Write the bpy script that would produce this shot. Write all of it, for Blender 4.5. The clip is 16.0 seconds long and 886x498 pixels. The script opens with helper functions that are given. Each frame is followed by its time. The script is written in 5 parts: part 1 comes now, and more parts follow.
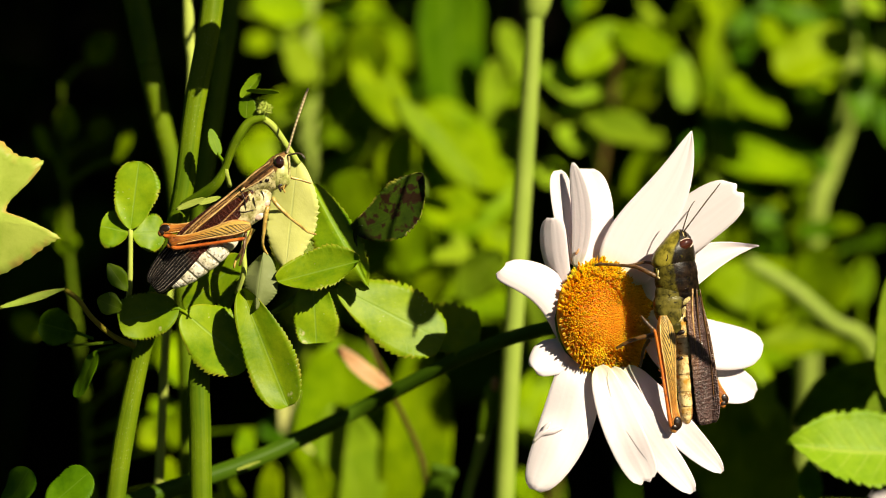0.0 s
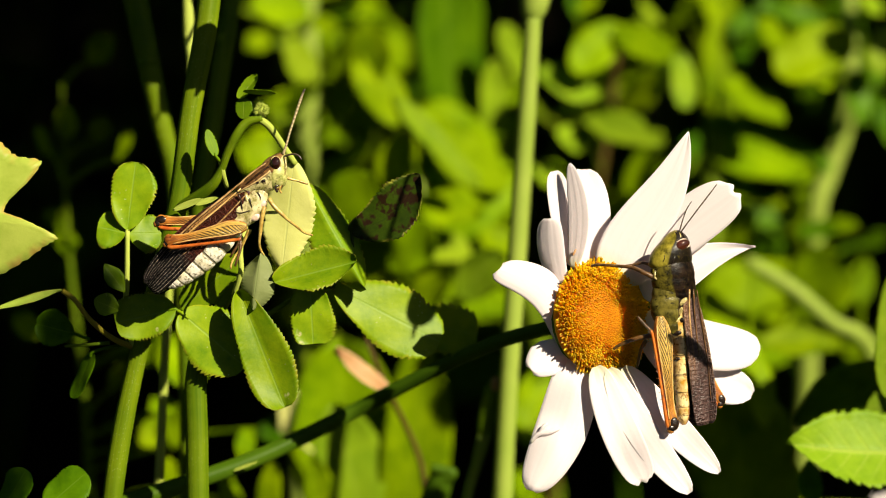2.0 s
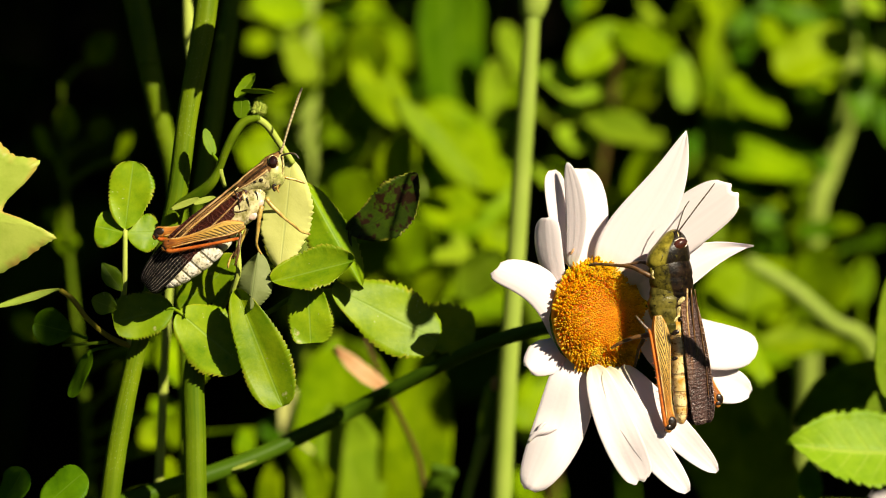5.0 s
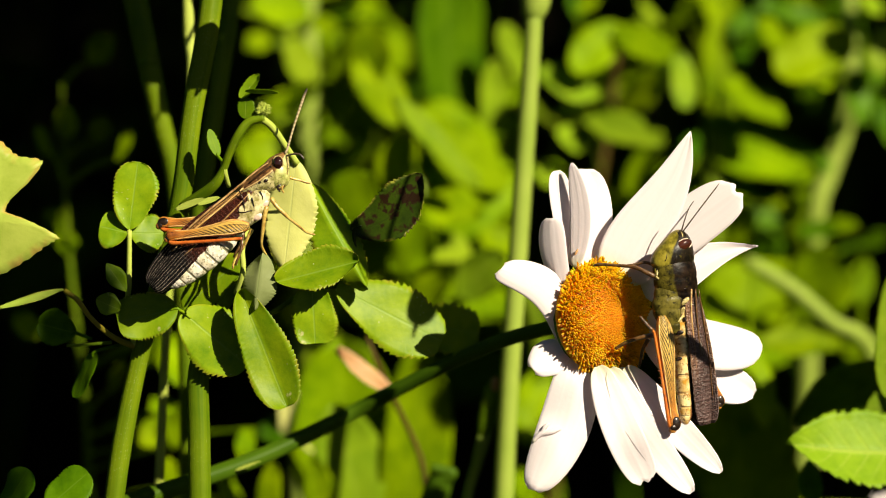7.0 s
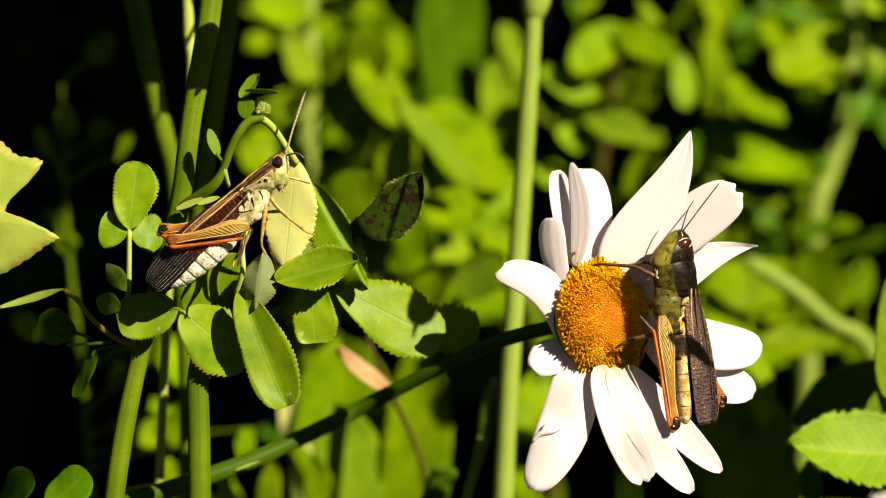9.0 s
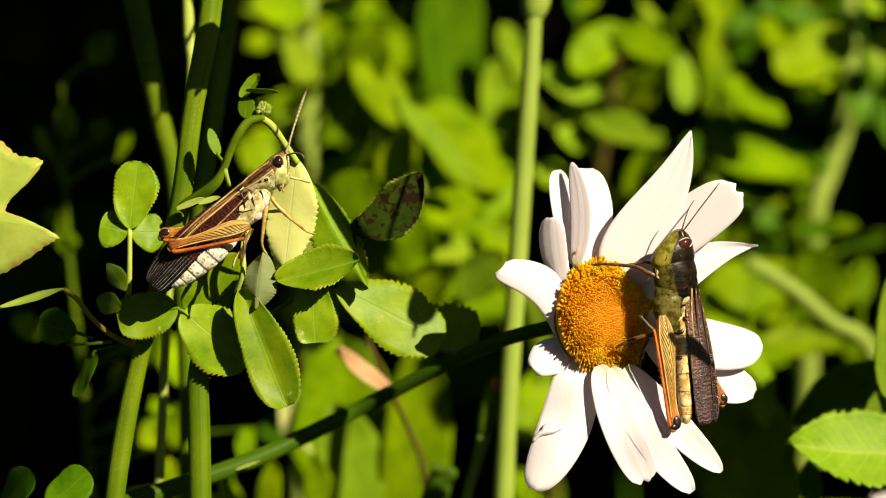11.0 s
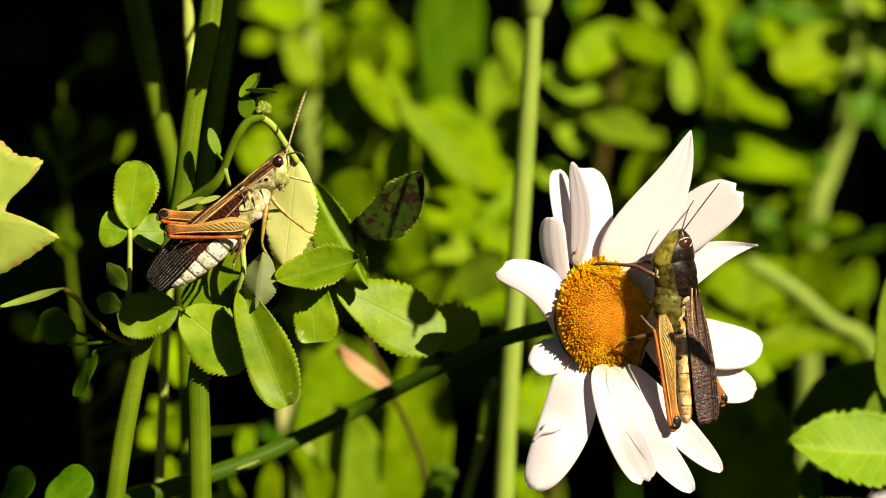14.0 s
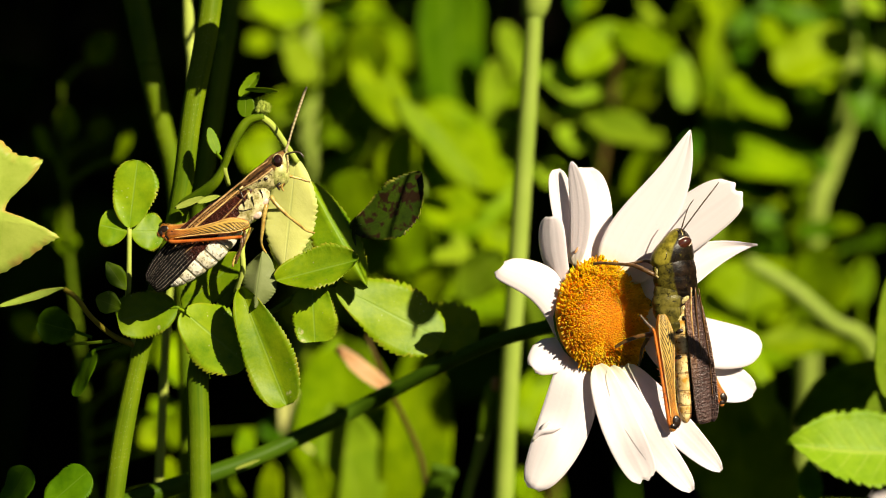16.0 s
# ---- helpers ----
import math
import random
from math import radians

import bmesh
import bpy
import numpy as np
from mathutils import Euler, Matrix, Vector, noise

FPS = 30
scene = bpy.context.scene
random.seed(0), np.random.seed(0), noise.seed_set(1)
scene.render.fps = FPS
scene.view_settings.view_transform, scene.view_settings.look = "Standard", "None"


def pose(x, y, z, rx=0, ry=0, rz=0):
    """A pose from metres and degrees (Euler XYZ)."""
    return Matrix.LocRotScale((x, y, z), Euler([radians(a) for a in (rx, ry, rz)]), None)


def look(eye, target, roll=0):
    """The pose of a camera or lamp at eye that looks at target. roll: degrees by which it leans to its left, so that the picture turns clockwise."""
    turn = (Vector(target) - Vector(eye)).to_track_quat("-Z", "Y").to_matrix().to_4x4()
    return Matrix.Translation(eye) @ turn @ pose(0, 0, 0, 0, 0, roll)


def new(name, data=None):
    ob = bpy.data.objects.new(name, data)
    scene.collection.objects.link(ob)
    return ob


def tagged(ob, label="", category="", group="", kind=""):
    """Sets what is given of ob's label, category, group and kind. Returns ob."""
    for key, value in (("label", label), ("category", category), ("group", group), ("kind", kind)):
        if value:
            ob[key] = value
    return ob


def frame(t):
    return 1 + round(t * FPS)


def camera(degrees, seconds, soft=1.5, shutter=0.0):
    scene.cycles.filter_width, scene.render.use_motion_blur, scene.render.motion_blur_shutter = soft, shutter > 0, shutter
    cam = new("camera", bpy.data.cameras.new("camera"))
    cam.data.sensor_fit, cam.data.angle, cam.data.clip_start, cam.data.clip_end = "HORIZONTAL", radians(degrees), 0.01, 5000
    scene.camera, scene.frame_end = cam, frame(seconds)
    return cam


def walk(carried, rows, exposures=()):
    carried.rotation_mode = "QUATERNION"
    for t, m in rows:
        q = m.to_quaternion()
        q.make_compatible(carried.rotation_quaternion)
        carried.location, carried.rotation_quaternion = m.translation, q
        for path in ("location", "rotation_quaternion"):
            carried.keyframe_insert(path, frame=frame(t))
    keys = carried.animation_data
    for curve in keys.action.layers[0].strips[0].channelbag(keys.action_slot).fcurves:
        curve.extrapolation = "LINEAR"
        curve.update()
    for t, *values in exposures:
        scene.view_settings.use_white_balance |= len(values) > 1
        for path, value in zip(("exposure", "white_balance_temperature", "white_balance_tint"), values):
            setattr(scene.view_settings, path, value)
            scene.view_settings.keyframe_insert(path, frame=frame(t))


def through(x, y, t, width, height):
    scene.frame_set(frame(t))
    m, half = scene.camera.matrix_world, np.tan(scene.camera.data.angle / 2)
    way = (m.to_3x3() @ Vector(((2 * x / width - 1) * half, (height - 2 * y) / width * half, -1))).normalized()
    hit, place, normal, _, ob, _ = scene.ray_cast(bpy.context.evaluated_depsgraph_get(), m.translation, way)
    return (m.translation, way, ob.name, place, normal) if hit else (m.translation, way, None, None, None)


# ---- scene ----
# All of it is a few centimetres of meadow seen close up. Spots are given on a grid of 0.05 mm
# that lies across the flower's plane (u to the right, v down) and a depth d in mm behind that plane.
MM = 0.001
U = 0.05 * MM
DIST = 250 * MM
FOV = 2 * math.degrees(math.atan(39.2 / 250))
TILT = 14
TARGET = Vector((0, 0, 0.12))
AHEAD = Vector((0, math.cos(radians(TILT)), -math.sin(radians(TILT))))
RIGHT = Vector((1, 0, 0))
UP = RIGHT.cross(AHEAD)
EYE = TARGET - DIST * AHEAD

cam = camera(FOV, 16.0, 1.0, 0.5)
cam.data.dof.use_dof = True
cam.data.dof.focus_distance = DIST
cam.data.dof.aperture_fstop = 20
walk(cam, [(0.0, look(EYE, TARGET)), (16.0, look(EYE, TARGET))])

# ---- light ----
TO_SUN = (0.56 * RIGHT + 0.52 * UP - 0.65 * AHEAD).normalized()
world = bpy.data.worlds.new("sky")
scene.world = world
world.use_nodes = True
sky = world.node_tree.nodes.new("ShaderNodeTexSky")
sky.sky_type = "NISHITA"
sky.sun_disc = False
sky.sun_elevation = math.asin(TO_SUN.z)
sky.sun_rotation = math.atan2(TO_SUN.x, TO_SUN.y)
backing = world.node_tree.nodes["Background"]
backing.inputs["Strength"].default_value = 0.014
world.node_tree.links.new(sky.outputs[0], backing.inputs["Color"])
sun = new("sun", bpy.data.lights.new("sun", "SUN"))
sun.data.energy, sun.data.angle, sun.data.color = 5.0, radians(0.5), (1.0, 0.89, 0.67)
sun.matrix_world = look(TARGET + TO_SUN, TARGET)
scene.view_settings.exposure = 1.05


# ---- places and shapes ----
def at(u, v, d=0.0):
    k = U * (1 + d / 250)
    return EYE + AHEAD * (DIST + d * MM) + RIGHT * ((u - 784) * k) + UP * ((441 - v) * k)


def way(r, u, t):
    """A direction: right, up, towards the camera."""
    return (RIGHT * r + UP * u - AHEAD * t).normalized()


def smooth(rows, n):
    """A smooth curve through rows of numbers, n steps from one to the next."""
    p = np.array([list(r) for r in rows], float)
    p = np.vstack([2 * p[0] - p[1], p, 2 * p[-1] - p[-2]])
    out = []
    for i in range(1, len(p) - 2):
        for k in range(n):
            t = k / n
            a, b, c, e = p[i - 1], p[i], p[i + 1], p[i + 2]
            out.append(0.5 * (2 * b + (c - a) * t + (2 * a - 5 * b + 4 * c - e) * t * t + (3 * b - a - 3 * c + e) * t ** 3))
    out.append(p[-2])
    return out


def bag():
    return {"v": [], "f": [], "uv": []}


def tube(m, rows, n=6, seg=10, ribs=0, rib=0.0):
    """A round stalk through rows of (place, radius)."""
    pts = smooth([(*p, r) for p, r in rows], n)
    side = None
    start = len(m["v"])
    for i, q in enumerate(pts):
        here = Vector(q[:3])
        along = Vector(pts[min(i + 1, len(pts) - 1)][:3]) - Vector(pts[max(i - 1, 0)][:3])
        along.normalize()
        if side is None:
            side = along.orthogonal().normalized()
        side = (side - along * side.dot(along)).normalized()
        other = along.cross(side)
        for k in range(seg):
            a = 2 * math.pi * k / seg
            r = q[3] * (1 + rib * math.cos(ribs * a))
            m["v"].append(here + side * (r * math.cos(a)) + other * (r * math.sin(a)))
            m["uv"].append((i / (len(pts) - 1), k / seg))
    for i in range(len(pts) - 1):
        for k in range(seg):
            a, b = start + i * seg + k, start + i * seg + (k + 1) % seg
            m["f"].append((a, b, b + seg, a + seg))
    m["f"].append(tuple(range(start + seg - 1, start - 1, -1)))
    last = start + (len(pts) - 1) * seg
    m["f"].append(tuple(range(last, last + seg)))
    return m


def stalk(rows, n=6, seg=10, ribs=0, rib=0.0, ground=False):
    """A stalk through rows of (u, v, d, radius in grid steps); with ground it goes on down into the soil."""
    pts = [(at(u, v, d), r * U * (1 + d / 250)) for u, v, d, r in rows]
    if ground:
        (p, r), (q, _) = pts[-1], pts[-2]
        lean = (p - q).normalized()
        for part_way in (0.06, 0.16, 0.34, 0.62, 1.0):
            drop = (p.z + 0.004) * part_way
            pts.append((Vector((p.x + lean.x * drop * 0.8, p.y + lean.y * drop * 0.5, p.z - drop)), r * 1.05))
    return tube(bag(), pts, n, seg, ribs, rib)


def blade(m, base, tip, width, normal, shape=(0.55, 0.6), bow=0.0, curl=0.0, cup=0.0, fold=0.0, bend=0.0, twist=0.0,
          teeth=0, tooth=0.05, wave=0.0, groove=0.0, notch=0.0, thick=0.004, n=22, half=5, seed=0, angular=0.0, rough=0.05, ess=0.0):
    """A leaf or petal from base to tip, width across, its upper face towards normal. shape: how it fills out at base and tip;
    bow, curl, bend and ess curve it along its length, cup, fold and groove across; lengths are shares of its own length or width."""
    rnd = random.Random(seed * 7 + 3)
    phase = rnd.uniform(0, 6)
    jag = [rnd.uniform(0.5, 1.4) for _ in range(64)]
    length = (tip - base).length
    along = (tip - base).normalized()
    normal = (normal - along * normal.dot(along)).normalized()
    p, q = shape
    top = (p / (p + q)) ** p * (q / (p + q)) ** q
    cols = 2 * half + 1
    start = len(m["v"])
    for layer in (0, 1):
        for i in range(n + 1):
            t = i / n
            t_w = min(max(t, 0.004), 0.996)
            w = (t_w ** p * (1 - t_w) ** q) / top
            w = 0.5 * width * (w * (1 - angular) + angular * min(1.0, t_w / 0.42, (1 - t_w) / 0.34))
            wl = wr = w
            if teeth:
                cut = max(0.0, min(1.0, (t - 0.12) / 0.3)) * tooth
                wl *= (1 - cut * ((t * teeth) % 1.0) * jag[int(t * teeth) % 31]) * (1 + rough * math.sin(6 * t + phase))
                wr *= (1 - cut * ((t * teeth + 0.5) % 1.0) * jag[int(t * teeth) % 31 + 31]) * (1 + rough * math.sin(7 * t + 2 * phase))
            angle = radians(twist) * t
            side0 = along.cross(normal)
            up = normal * math.cos(angle) + side0 * math.sin(angle)
            side = side0 * math.cos(angle) - normal * math.sin(angle)
            spine = base + along * (t * length) + normal * (length * (bow * math.sin(math.pi * t) + curl * t * t)) \
                + side0 * (length * (bend * math.sin(math.pi * t) + ess * math.sin(2 * math.pi * t)))
            for j in range(cols):
                s = (j - half) / half
                lift = width * (cup * s * s * 0.5 + fold * abs(s) * 0.5)
                lift += width * wave * math.sin(9 * t + phase + 1.5 * s) * abs(s)
                lift += width * groove * math.cos(s * 9.5)
                back = notch * length * max(0.0, t - 0.8) / 0.2 * (math.cos(s * 5.6 + phase) * 0.5 - 0.5) if notch else 0.0
                m["v"].append(spine + side * (((wr if s > 0 else wl) if abs(s) > 0.95 else w) * s) + up * (lift - layer * thick * width) + along * back)
                m["uv"].append((t, 0.5 + 0.5 * s))
    per = (n + 1) * cols
    for i in range(n):
        for j in range(cols - 1):
            a = start + i * cols + j
            m["f"].append((a, a + cols, a + cols + 1, a + 1))
            b = a + per
            m["f"].append((b, b + 1, b + cols + 1, b + cols))
        for j in (0, cols - 1):
            a = start + i * cols + j
            quad = (a, a + per, a + per + cols, a + cols)
            m["f"].append(quad if j == 0 else quad[::-1])
    for i in (0, n):
        for j in range(cols - 1):
            a = start + i * cols + j
            quad = (a, a + 1, a + 1 + per, a + per)
            m["f"].append(quad if i == 0 else quad[::-1])
    return m


def lump(m, centre, x, y, z, seg=12, rings=8, squeeze=1.0):
    """An egg with the half axes x, y, z (vectors)."""
    start = len(m["v"])
    for i in range(rings + 1):
        a = math.pi * i / rings
        for k in range(seg):
            b = 2 * math.pi * k / seg
            m["v"].append(centre + z * math.cos(a) + (x * math.cos(b) + y * math.sin(b)) * (math.sin(a) ** squeeze))
            m["uv"].append((i / rings, k / seg))
    for i in range(rings):
        for k in range(seg):
            a, b = start + i * seg + k, start + i * seg + (k + 1) % seg
            m["f"].append((a, a + seg, b + seg, b))
    return m


def loft(m, frame_of, rows, n=5, seg=18, ridge=0.0, waist=0, depth=0.0, c=0.0):
    """A body through rows of (a, b, half height, half width) in an animal's own axes; ridge sharpens the back, waist rings it."""
    pts = smooth(rows, n)
    origin, A, B, C = frame_of
    start = len(m["v"])
    for i, (a, b, h, w) in enumerate(pts):
        ring = 1 - depth * (math.cos(math.pi * i * waist / (len(pts) - 1)) ** 8 if waist else 0)
        for k in range(seg):
            x = 2 * math.pi * k / seg
            up = math.cos(x)
            wide = math.sin(x) * (1 - ridge * max(0.0, up) ** 2)
            m["v"].append(origin + A * a + B * (b + max(h, 0.3) * ring * up) + C * (c + max(w, 0.3) * ring * wide))
            m["uv"].append((i / (len(pts) - 1), k / seg))
    for i in range(len(pts) - 1):
        for k in range(seg):
            a, b = start + i * seg + k, start + i * seg + (k + 1) % seg
            m["f"].append((a, b, b + seg, a + seg))
    m["f"].append(tuple(range(start + seg - 1, start - 1, -1)))
    last = start + (len(pts) - 1) * seg
    m["f"].append(tuple(range(last, last + seg)))
    return m


# ---- things and parts ----
HOME = {}


def finish(name, m, material, origin):
    data = bpy.data.meshes.new(name)
    data.from_pydata([v - origin for v in m["v"]], [], m["f"])
    layer = data.uv_layers.new(name="UVMap")
    index = np.empty(len(data.loops), dtype=np.int32)
    data.loops.foreach_get("vertex_index", index)
    layer.data.foreach_set("uv", np.array(m["uv"], dtype=np.float32)[index].ravel())
    bm = bmesh.new()
    bm.from_mesh(data)
    bmesh.ops.recalc_face_normals(bm, faces=bm.faces)
    bm.to_mesh(data)
    bm.free()
    data.polygons.foreach_set("use_smooth", [True] * len(data.polygons))
    data.materials.append(material)
    return data


def thing(name, origin, label, category, group="", kind=""):
    ob = new(name)
    ob.empty_display_size = 0.002
    ob.location = origin
    HOME[ob.name] = Vector(origin)
    return tagged(ob, label, category, group, kind)


def part(name, m, material, parent, label="", pivot=None, kind=""):
    """One mesh under a thing or a part; pivot: the joint about which it turns."""
    origin = Vector(pivot) if pivot is not None else HOME[parent.name]
    ob = new(name, finish(name, m, material, origin))
    ob.parent = parent
    ob.location = origin - HOME[parent.name]
    HOME[ob.name] = origin
    return tagged(ob, label, kind=kind)


def solid(name, m, material, origin, label, category, group="", kind=""):
    """A thing of one mesh."""
    ob = new(name, finish(name, m, material, Vector(origin)))
    ob.location = origin
    HOME[ob.name] = Vector(origin)
    return tagged(ob, label, category, group, kind)


# ---- materials ----
class Paint:
    """A node material in the making."""

    def __init__(self, name):
        self.m = bpy.data.materials.new(name)
        self.m.use_nodes = True
        self.t = self.m.node_tree
        self.p = self.t.nodes["Principled BSDF"]
        self.out = self.t.nodes["Material Output"]
        self.coord = self.node("ShaderNodeTexCoord")
        self.split = self.node("ShaderNodeSeparateXYZ", Vector=self.coord.outputs["UV"])
        self.info = self.node("ShaderNodeObjectInfo")

    def node(self, kind, **inputs):
        made = self.t.nodes.new(kind)
        for key, value in inputs.items():
            self.put(made, key.replace("_", " "), value)
        return made

    def put(self, made, key, value):
        socket = made.inputs[key]
        if isinstance(value, bpy.types.NodeSocket):
            self.t.links.new(value, socket)
        else:
            socket.default_value = value

    def math(self, op, a, b=0.0, c=0.0):
        made = self.t.nodes.new("ShaderNodeMath")
        made.operation = op
        for i, value in enumerate((a, b, c)):
            self.put(made, i, value)
        return made.outputs[0]

    def noise(self, scale, detail=3.0, rough=0.55, stretch=None):
        source = self.coord.outputs["Object"]
        if stretch:
            source = self.node("ShaderNodeVectorMath")
            source.operation = "MULTIPLY"
            self.put(source, 0, self.coord.outputs["UV"])
            self.put(source, 1, stretch)
            source = source.outputs[0]
        shift = self.node("ShaderNodeVectorMath")
        self.put(shift, 0, source)
        self.put(shift, 1, self.node("ShaderNodeCombineXYZ", X=self.info.outputs["Random"]).outputs[0])
        return self.node("ShaderNodeTexNoise", Vector=shift.outputs[0], Scale=scale, Detail=detail, Roughness=rough).outputs["Fac"]

    def scatter(self):
        """A second random number for each object."""
        made = self.t.nodes.new("ShaderNodeTexWhiteNoise")
        made.noise_dimensions = "1D"
        self.put(made, "W", self.info.outputs["Random"])
        return made.outputs["Value"]

    def ramp(self, value, low, high):
        made = self.node("ShaderNodeMapRange", Value=value)
        self.put(made, "From Min", low)
        self.put(made, "From Max", high)
        return made.outputs["Result"]

    def mix(self, fac, a, b, how="MIX"):
        made = self.t.nodes.new("ShaderNodeMix")
        made.data_type, made.blend_type = "RGBA", how
        for i, value in ((0, fac), (6, a), (7, b)):
            if not isinstance(value, bpy.types.NodeSocket) and i > 0:
                value = (*value, 1.0)
            self.put(made, i, value)
        return made.outputs[2]

    def bump(self, height, strength, distance):
        made = self.node("ShaderNodeBump", Height=height, Strength=strength, Distance=distance)
        return made.outputs["Normal"]

    def done(self, colour, rough, normal=None, through=0.0, glow_colour=None, gloss=0.5, coat=0.0, under=0.0, spread=(1.0, 0.55, 0.1)):
        self.put(self.p, "Base Color", colour if isinstance(colour, bpy.types.NodeSocket) else (*colour, 1.0))
        self.put(self.p, "Roughness", rough)
        self.put(self.p, "Specular IOR Level", gloss)
        self.put(self.p, "Coat Weight", coat)
        if under:
            self.put(self.p, "Subsurface Weight", 1.0)
            self.put(self.p, "Subsurface Radius", spread)
            self.put(self.p, "Subsurface Scale", under)
        if normal is not None:
            self.put(self.p, "Normal", normal)
        if through:
            thin = self.node("ShaderNodeBsdfTranslucent")
            self.put(thin, "Color", glow_colour if glow_colour is not None else colour)
            if normal is not None:
                self.put(thin, "Normal", normal)
            both = self.node("ShaderNodeMixShader", Fac=through)
            self.put(both, 1, self.p.outputs[0])
            self.put(both, 2, thin.outputs[0])
            self.t.links.new(both.outputs[0], self.out.inputs["Surface"])
        return self.m


def leaf_paint(name, dark, light, vein, edge=None, through=0.3, rough=0.42, speck=0.0, veins=9, spots=None, spot_share=0.6, relief=0.6, gloss=0.12, vary=0.35, ribs=0.10):
    """A leaf: two greens in patches, midrib and side veins, fine grain, perhaps a worn edge, pale specks or brown spots."""
    p = Paint(name)
    x, y = p.split.outputs["X"], p.split.outputs["Y"]
    away = p.math("ABSOLUTE", p.math("MULTIPLY_ADD", y, 2.0, -1.0))
    patch = p.ramp(p.math("ADD", p.math("MULTIPLY", p.noise(230, 3), 0.65), p.math("MULTIPLY", p.noise(900, 4, 0.65), 0.35)), 0.36, 0.62)
    colour = p.mix(patch, dark, light)
    grain = p.noise(2600, 4, 0.6)
    colour = p.mix(p.math("MULTIPLY", p.ramp(grain, 0.3, 0.75), 0.35), colour, light)
    side = p.math("SINE", p.math("MULTIPLY", p.math("SUBTRACT", x, p.math("MULTIPLY", away, 0.22)), veins * 6.283))
    side = p.math("MULTIPLY", p.ramp(side, 0.86, 1.0), p.ramp(away, 1.0, 0.1))
    rib = p.ramp(away, 0.055, 0.01)
    lines = p.math("MAXIMUM", p.math("MULTIPLY", side, ribs), rib)
    colour = p.mix(p.math("MULTIPLY", lines, 0.6), colour, vein)
    if edge:
        rim = p.math("MULTIPLY", p.ramp(away, 0.86, 1.0), p.ramp(p.noise(700, 2), 0.42, 0.6))
        colour = p.mix(p.math("MULTIPLY", rim, 0.7), colour, edge)
    if spots:
        colour = p.mix(p.math("MULTIPLY", p.ramp(p.noise(900, 3), spot_share, spot_share + 0.07), 0.9), colour, spots)
    if speck:
        cell = p.node("ShaderNodeTexVoronoi", Vector=p.coord.outputs["Object"], Scale=2200.0)
        dot = p.math("MULTIPLY", p.ramp(cell.outputs["Distance"], 0.14, 0.07), p.ramp(p.noise(700, 1), 0.54, 0.62))
        colour = p.mix(p.math("MULTIPLY", dot, speck), colour, (0.62, 0.66, 0.45))
        scar = p.math("MULTIPLY", p.ramp(p.noise(520, 2, 0.4), 0.70, 0.74), p.ramp(p.noise(2400, 2), 0.40, 0.55))
        colour = p.mix(p.math("MULTIPLY", scar, 0.8), colour, (0.50, 0.46, 0.22))
    tone = p.node("ShaderNodeHueSaturation", Color=colour)
    p.put(tone, "Value", p.math("MULTIPLY_ADD", p.info.outputs["Random"], vary, 1.0 - vary / 2))
    p.put(tone, "Hue", p.math("MULTIPLY_ADD", p.scatter(), vary * 0.035, 0.5 - vary * 0.015))
    colour = tone.outputs["Color"]
    height = p.math("ADD", p.math("MULTIPLY", grain, 0.5), p.math("MULTIPLY", lines, -0.5))
    normal = p.bump(height, 0.45 * relief, 0.00012)
    deep = p.mix(1.0, colour, (1.0, 0.95, 0.28), "MULTIPLY")
    return p.done(colour, p.ramp(grain, -1.0, 2.0) if rough is None else rough, normal, through, deep, gloss)


def stem_paint(name, dark, light, streaks=9.0, hairs=0.0, through=0.12):
    """A stalk: streaks along it, patches and fine pale bumps."""
    p = Paint(name)
    streak = p.noise(1.0, 3, 0.6, (2.0, streaks, 1.0))
    patch = p.noise(180, 2)
    colour = p.mix(p.ramp(p.math("ADD", p.math("MULTIPLY", streak, 0.6), p.math("MULTIPLY", patch, 0.5)), 0.38, 0.72), dark, light)
    grain = p.noise(3200, 3)
    if hairs:
        cell = p.node("ShaderNodeTexVoronoi", Vector=p.coord.outputs["Object"], Scale=3600.0)
        dot = p.math("MULTIPLY", p.ramp(cell.outputs["Distance"], 0.24, 0.12), p.ramp(patch, 0.42, 0.6))
        colour = p.mix(p.math("MULTIPLY", dot, hairs), colour, (0.55, 0.62, 0.30))
    normal = p.bump(p.math("ADD", p.math("MULTIPLY", streak, 0.8), p.math("MULTIPLY", grain, 0.35)), 0.5, 0.00012)
    return p.done(colour, 0.5, normal, through, gloss=0.09)


def shell_paint(name, dark, light, scale=900, rough=0.35, bumps=0.5, spots=None, spot_at=0.6, fine=4200, gloss=0.5, coat=0.0):
    """Insect cuticle: mottled at two scales, finely pitted, a little shiny."""
    p = Paint(name)
    patch, grain = p.noise(scale, 4, 0.6), p.noise(fine, 3, 0.6)
    colour = p.mix(p.ramp(patch, 0.36, 0.66), dark, light)
    colour = p.mix(p.math("MULTIPLY", p.ramp(grain, 0.5, 0.75), 0.4), colour, light)
    if spots:
        colour = p.mix(p.math("MULTIPLY", p.ramp(p.noise(scale * 2.6, 4), spot_at, spot_at + 0.10), 0.85), colour, spots)
    normal = p.bump(p.math("ADD", patch, p.math("MULTIPLY", grain, 0.6)), bumps, 0.00010)
    return p.done(colour, rough, normal, gloss=gloss, coat=coat)


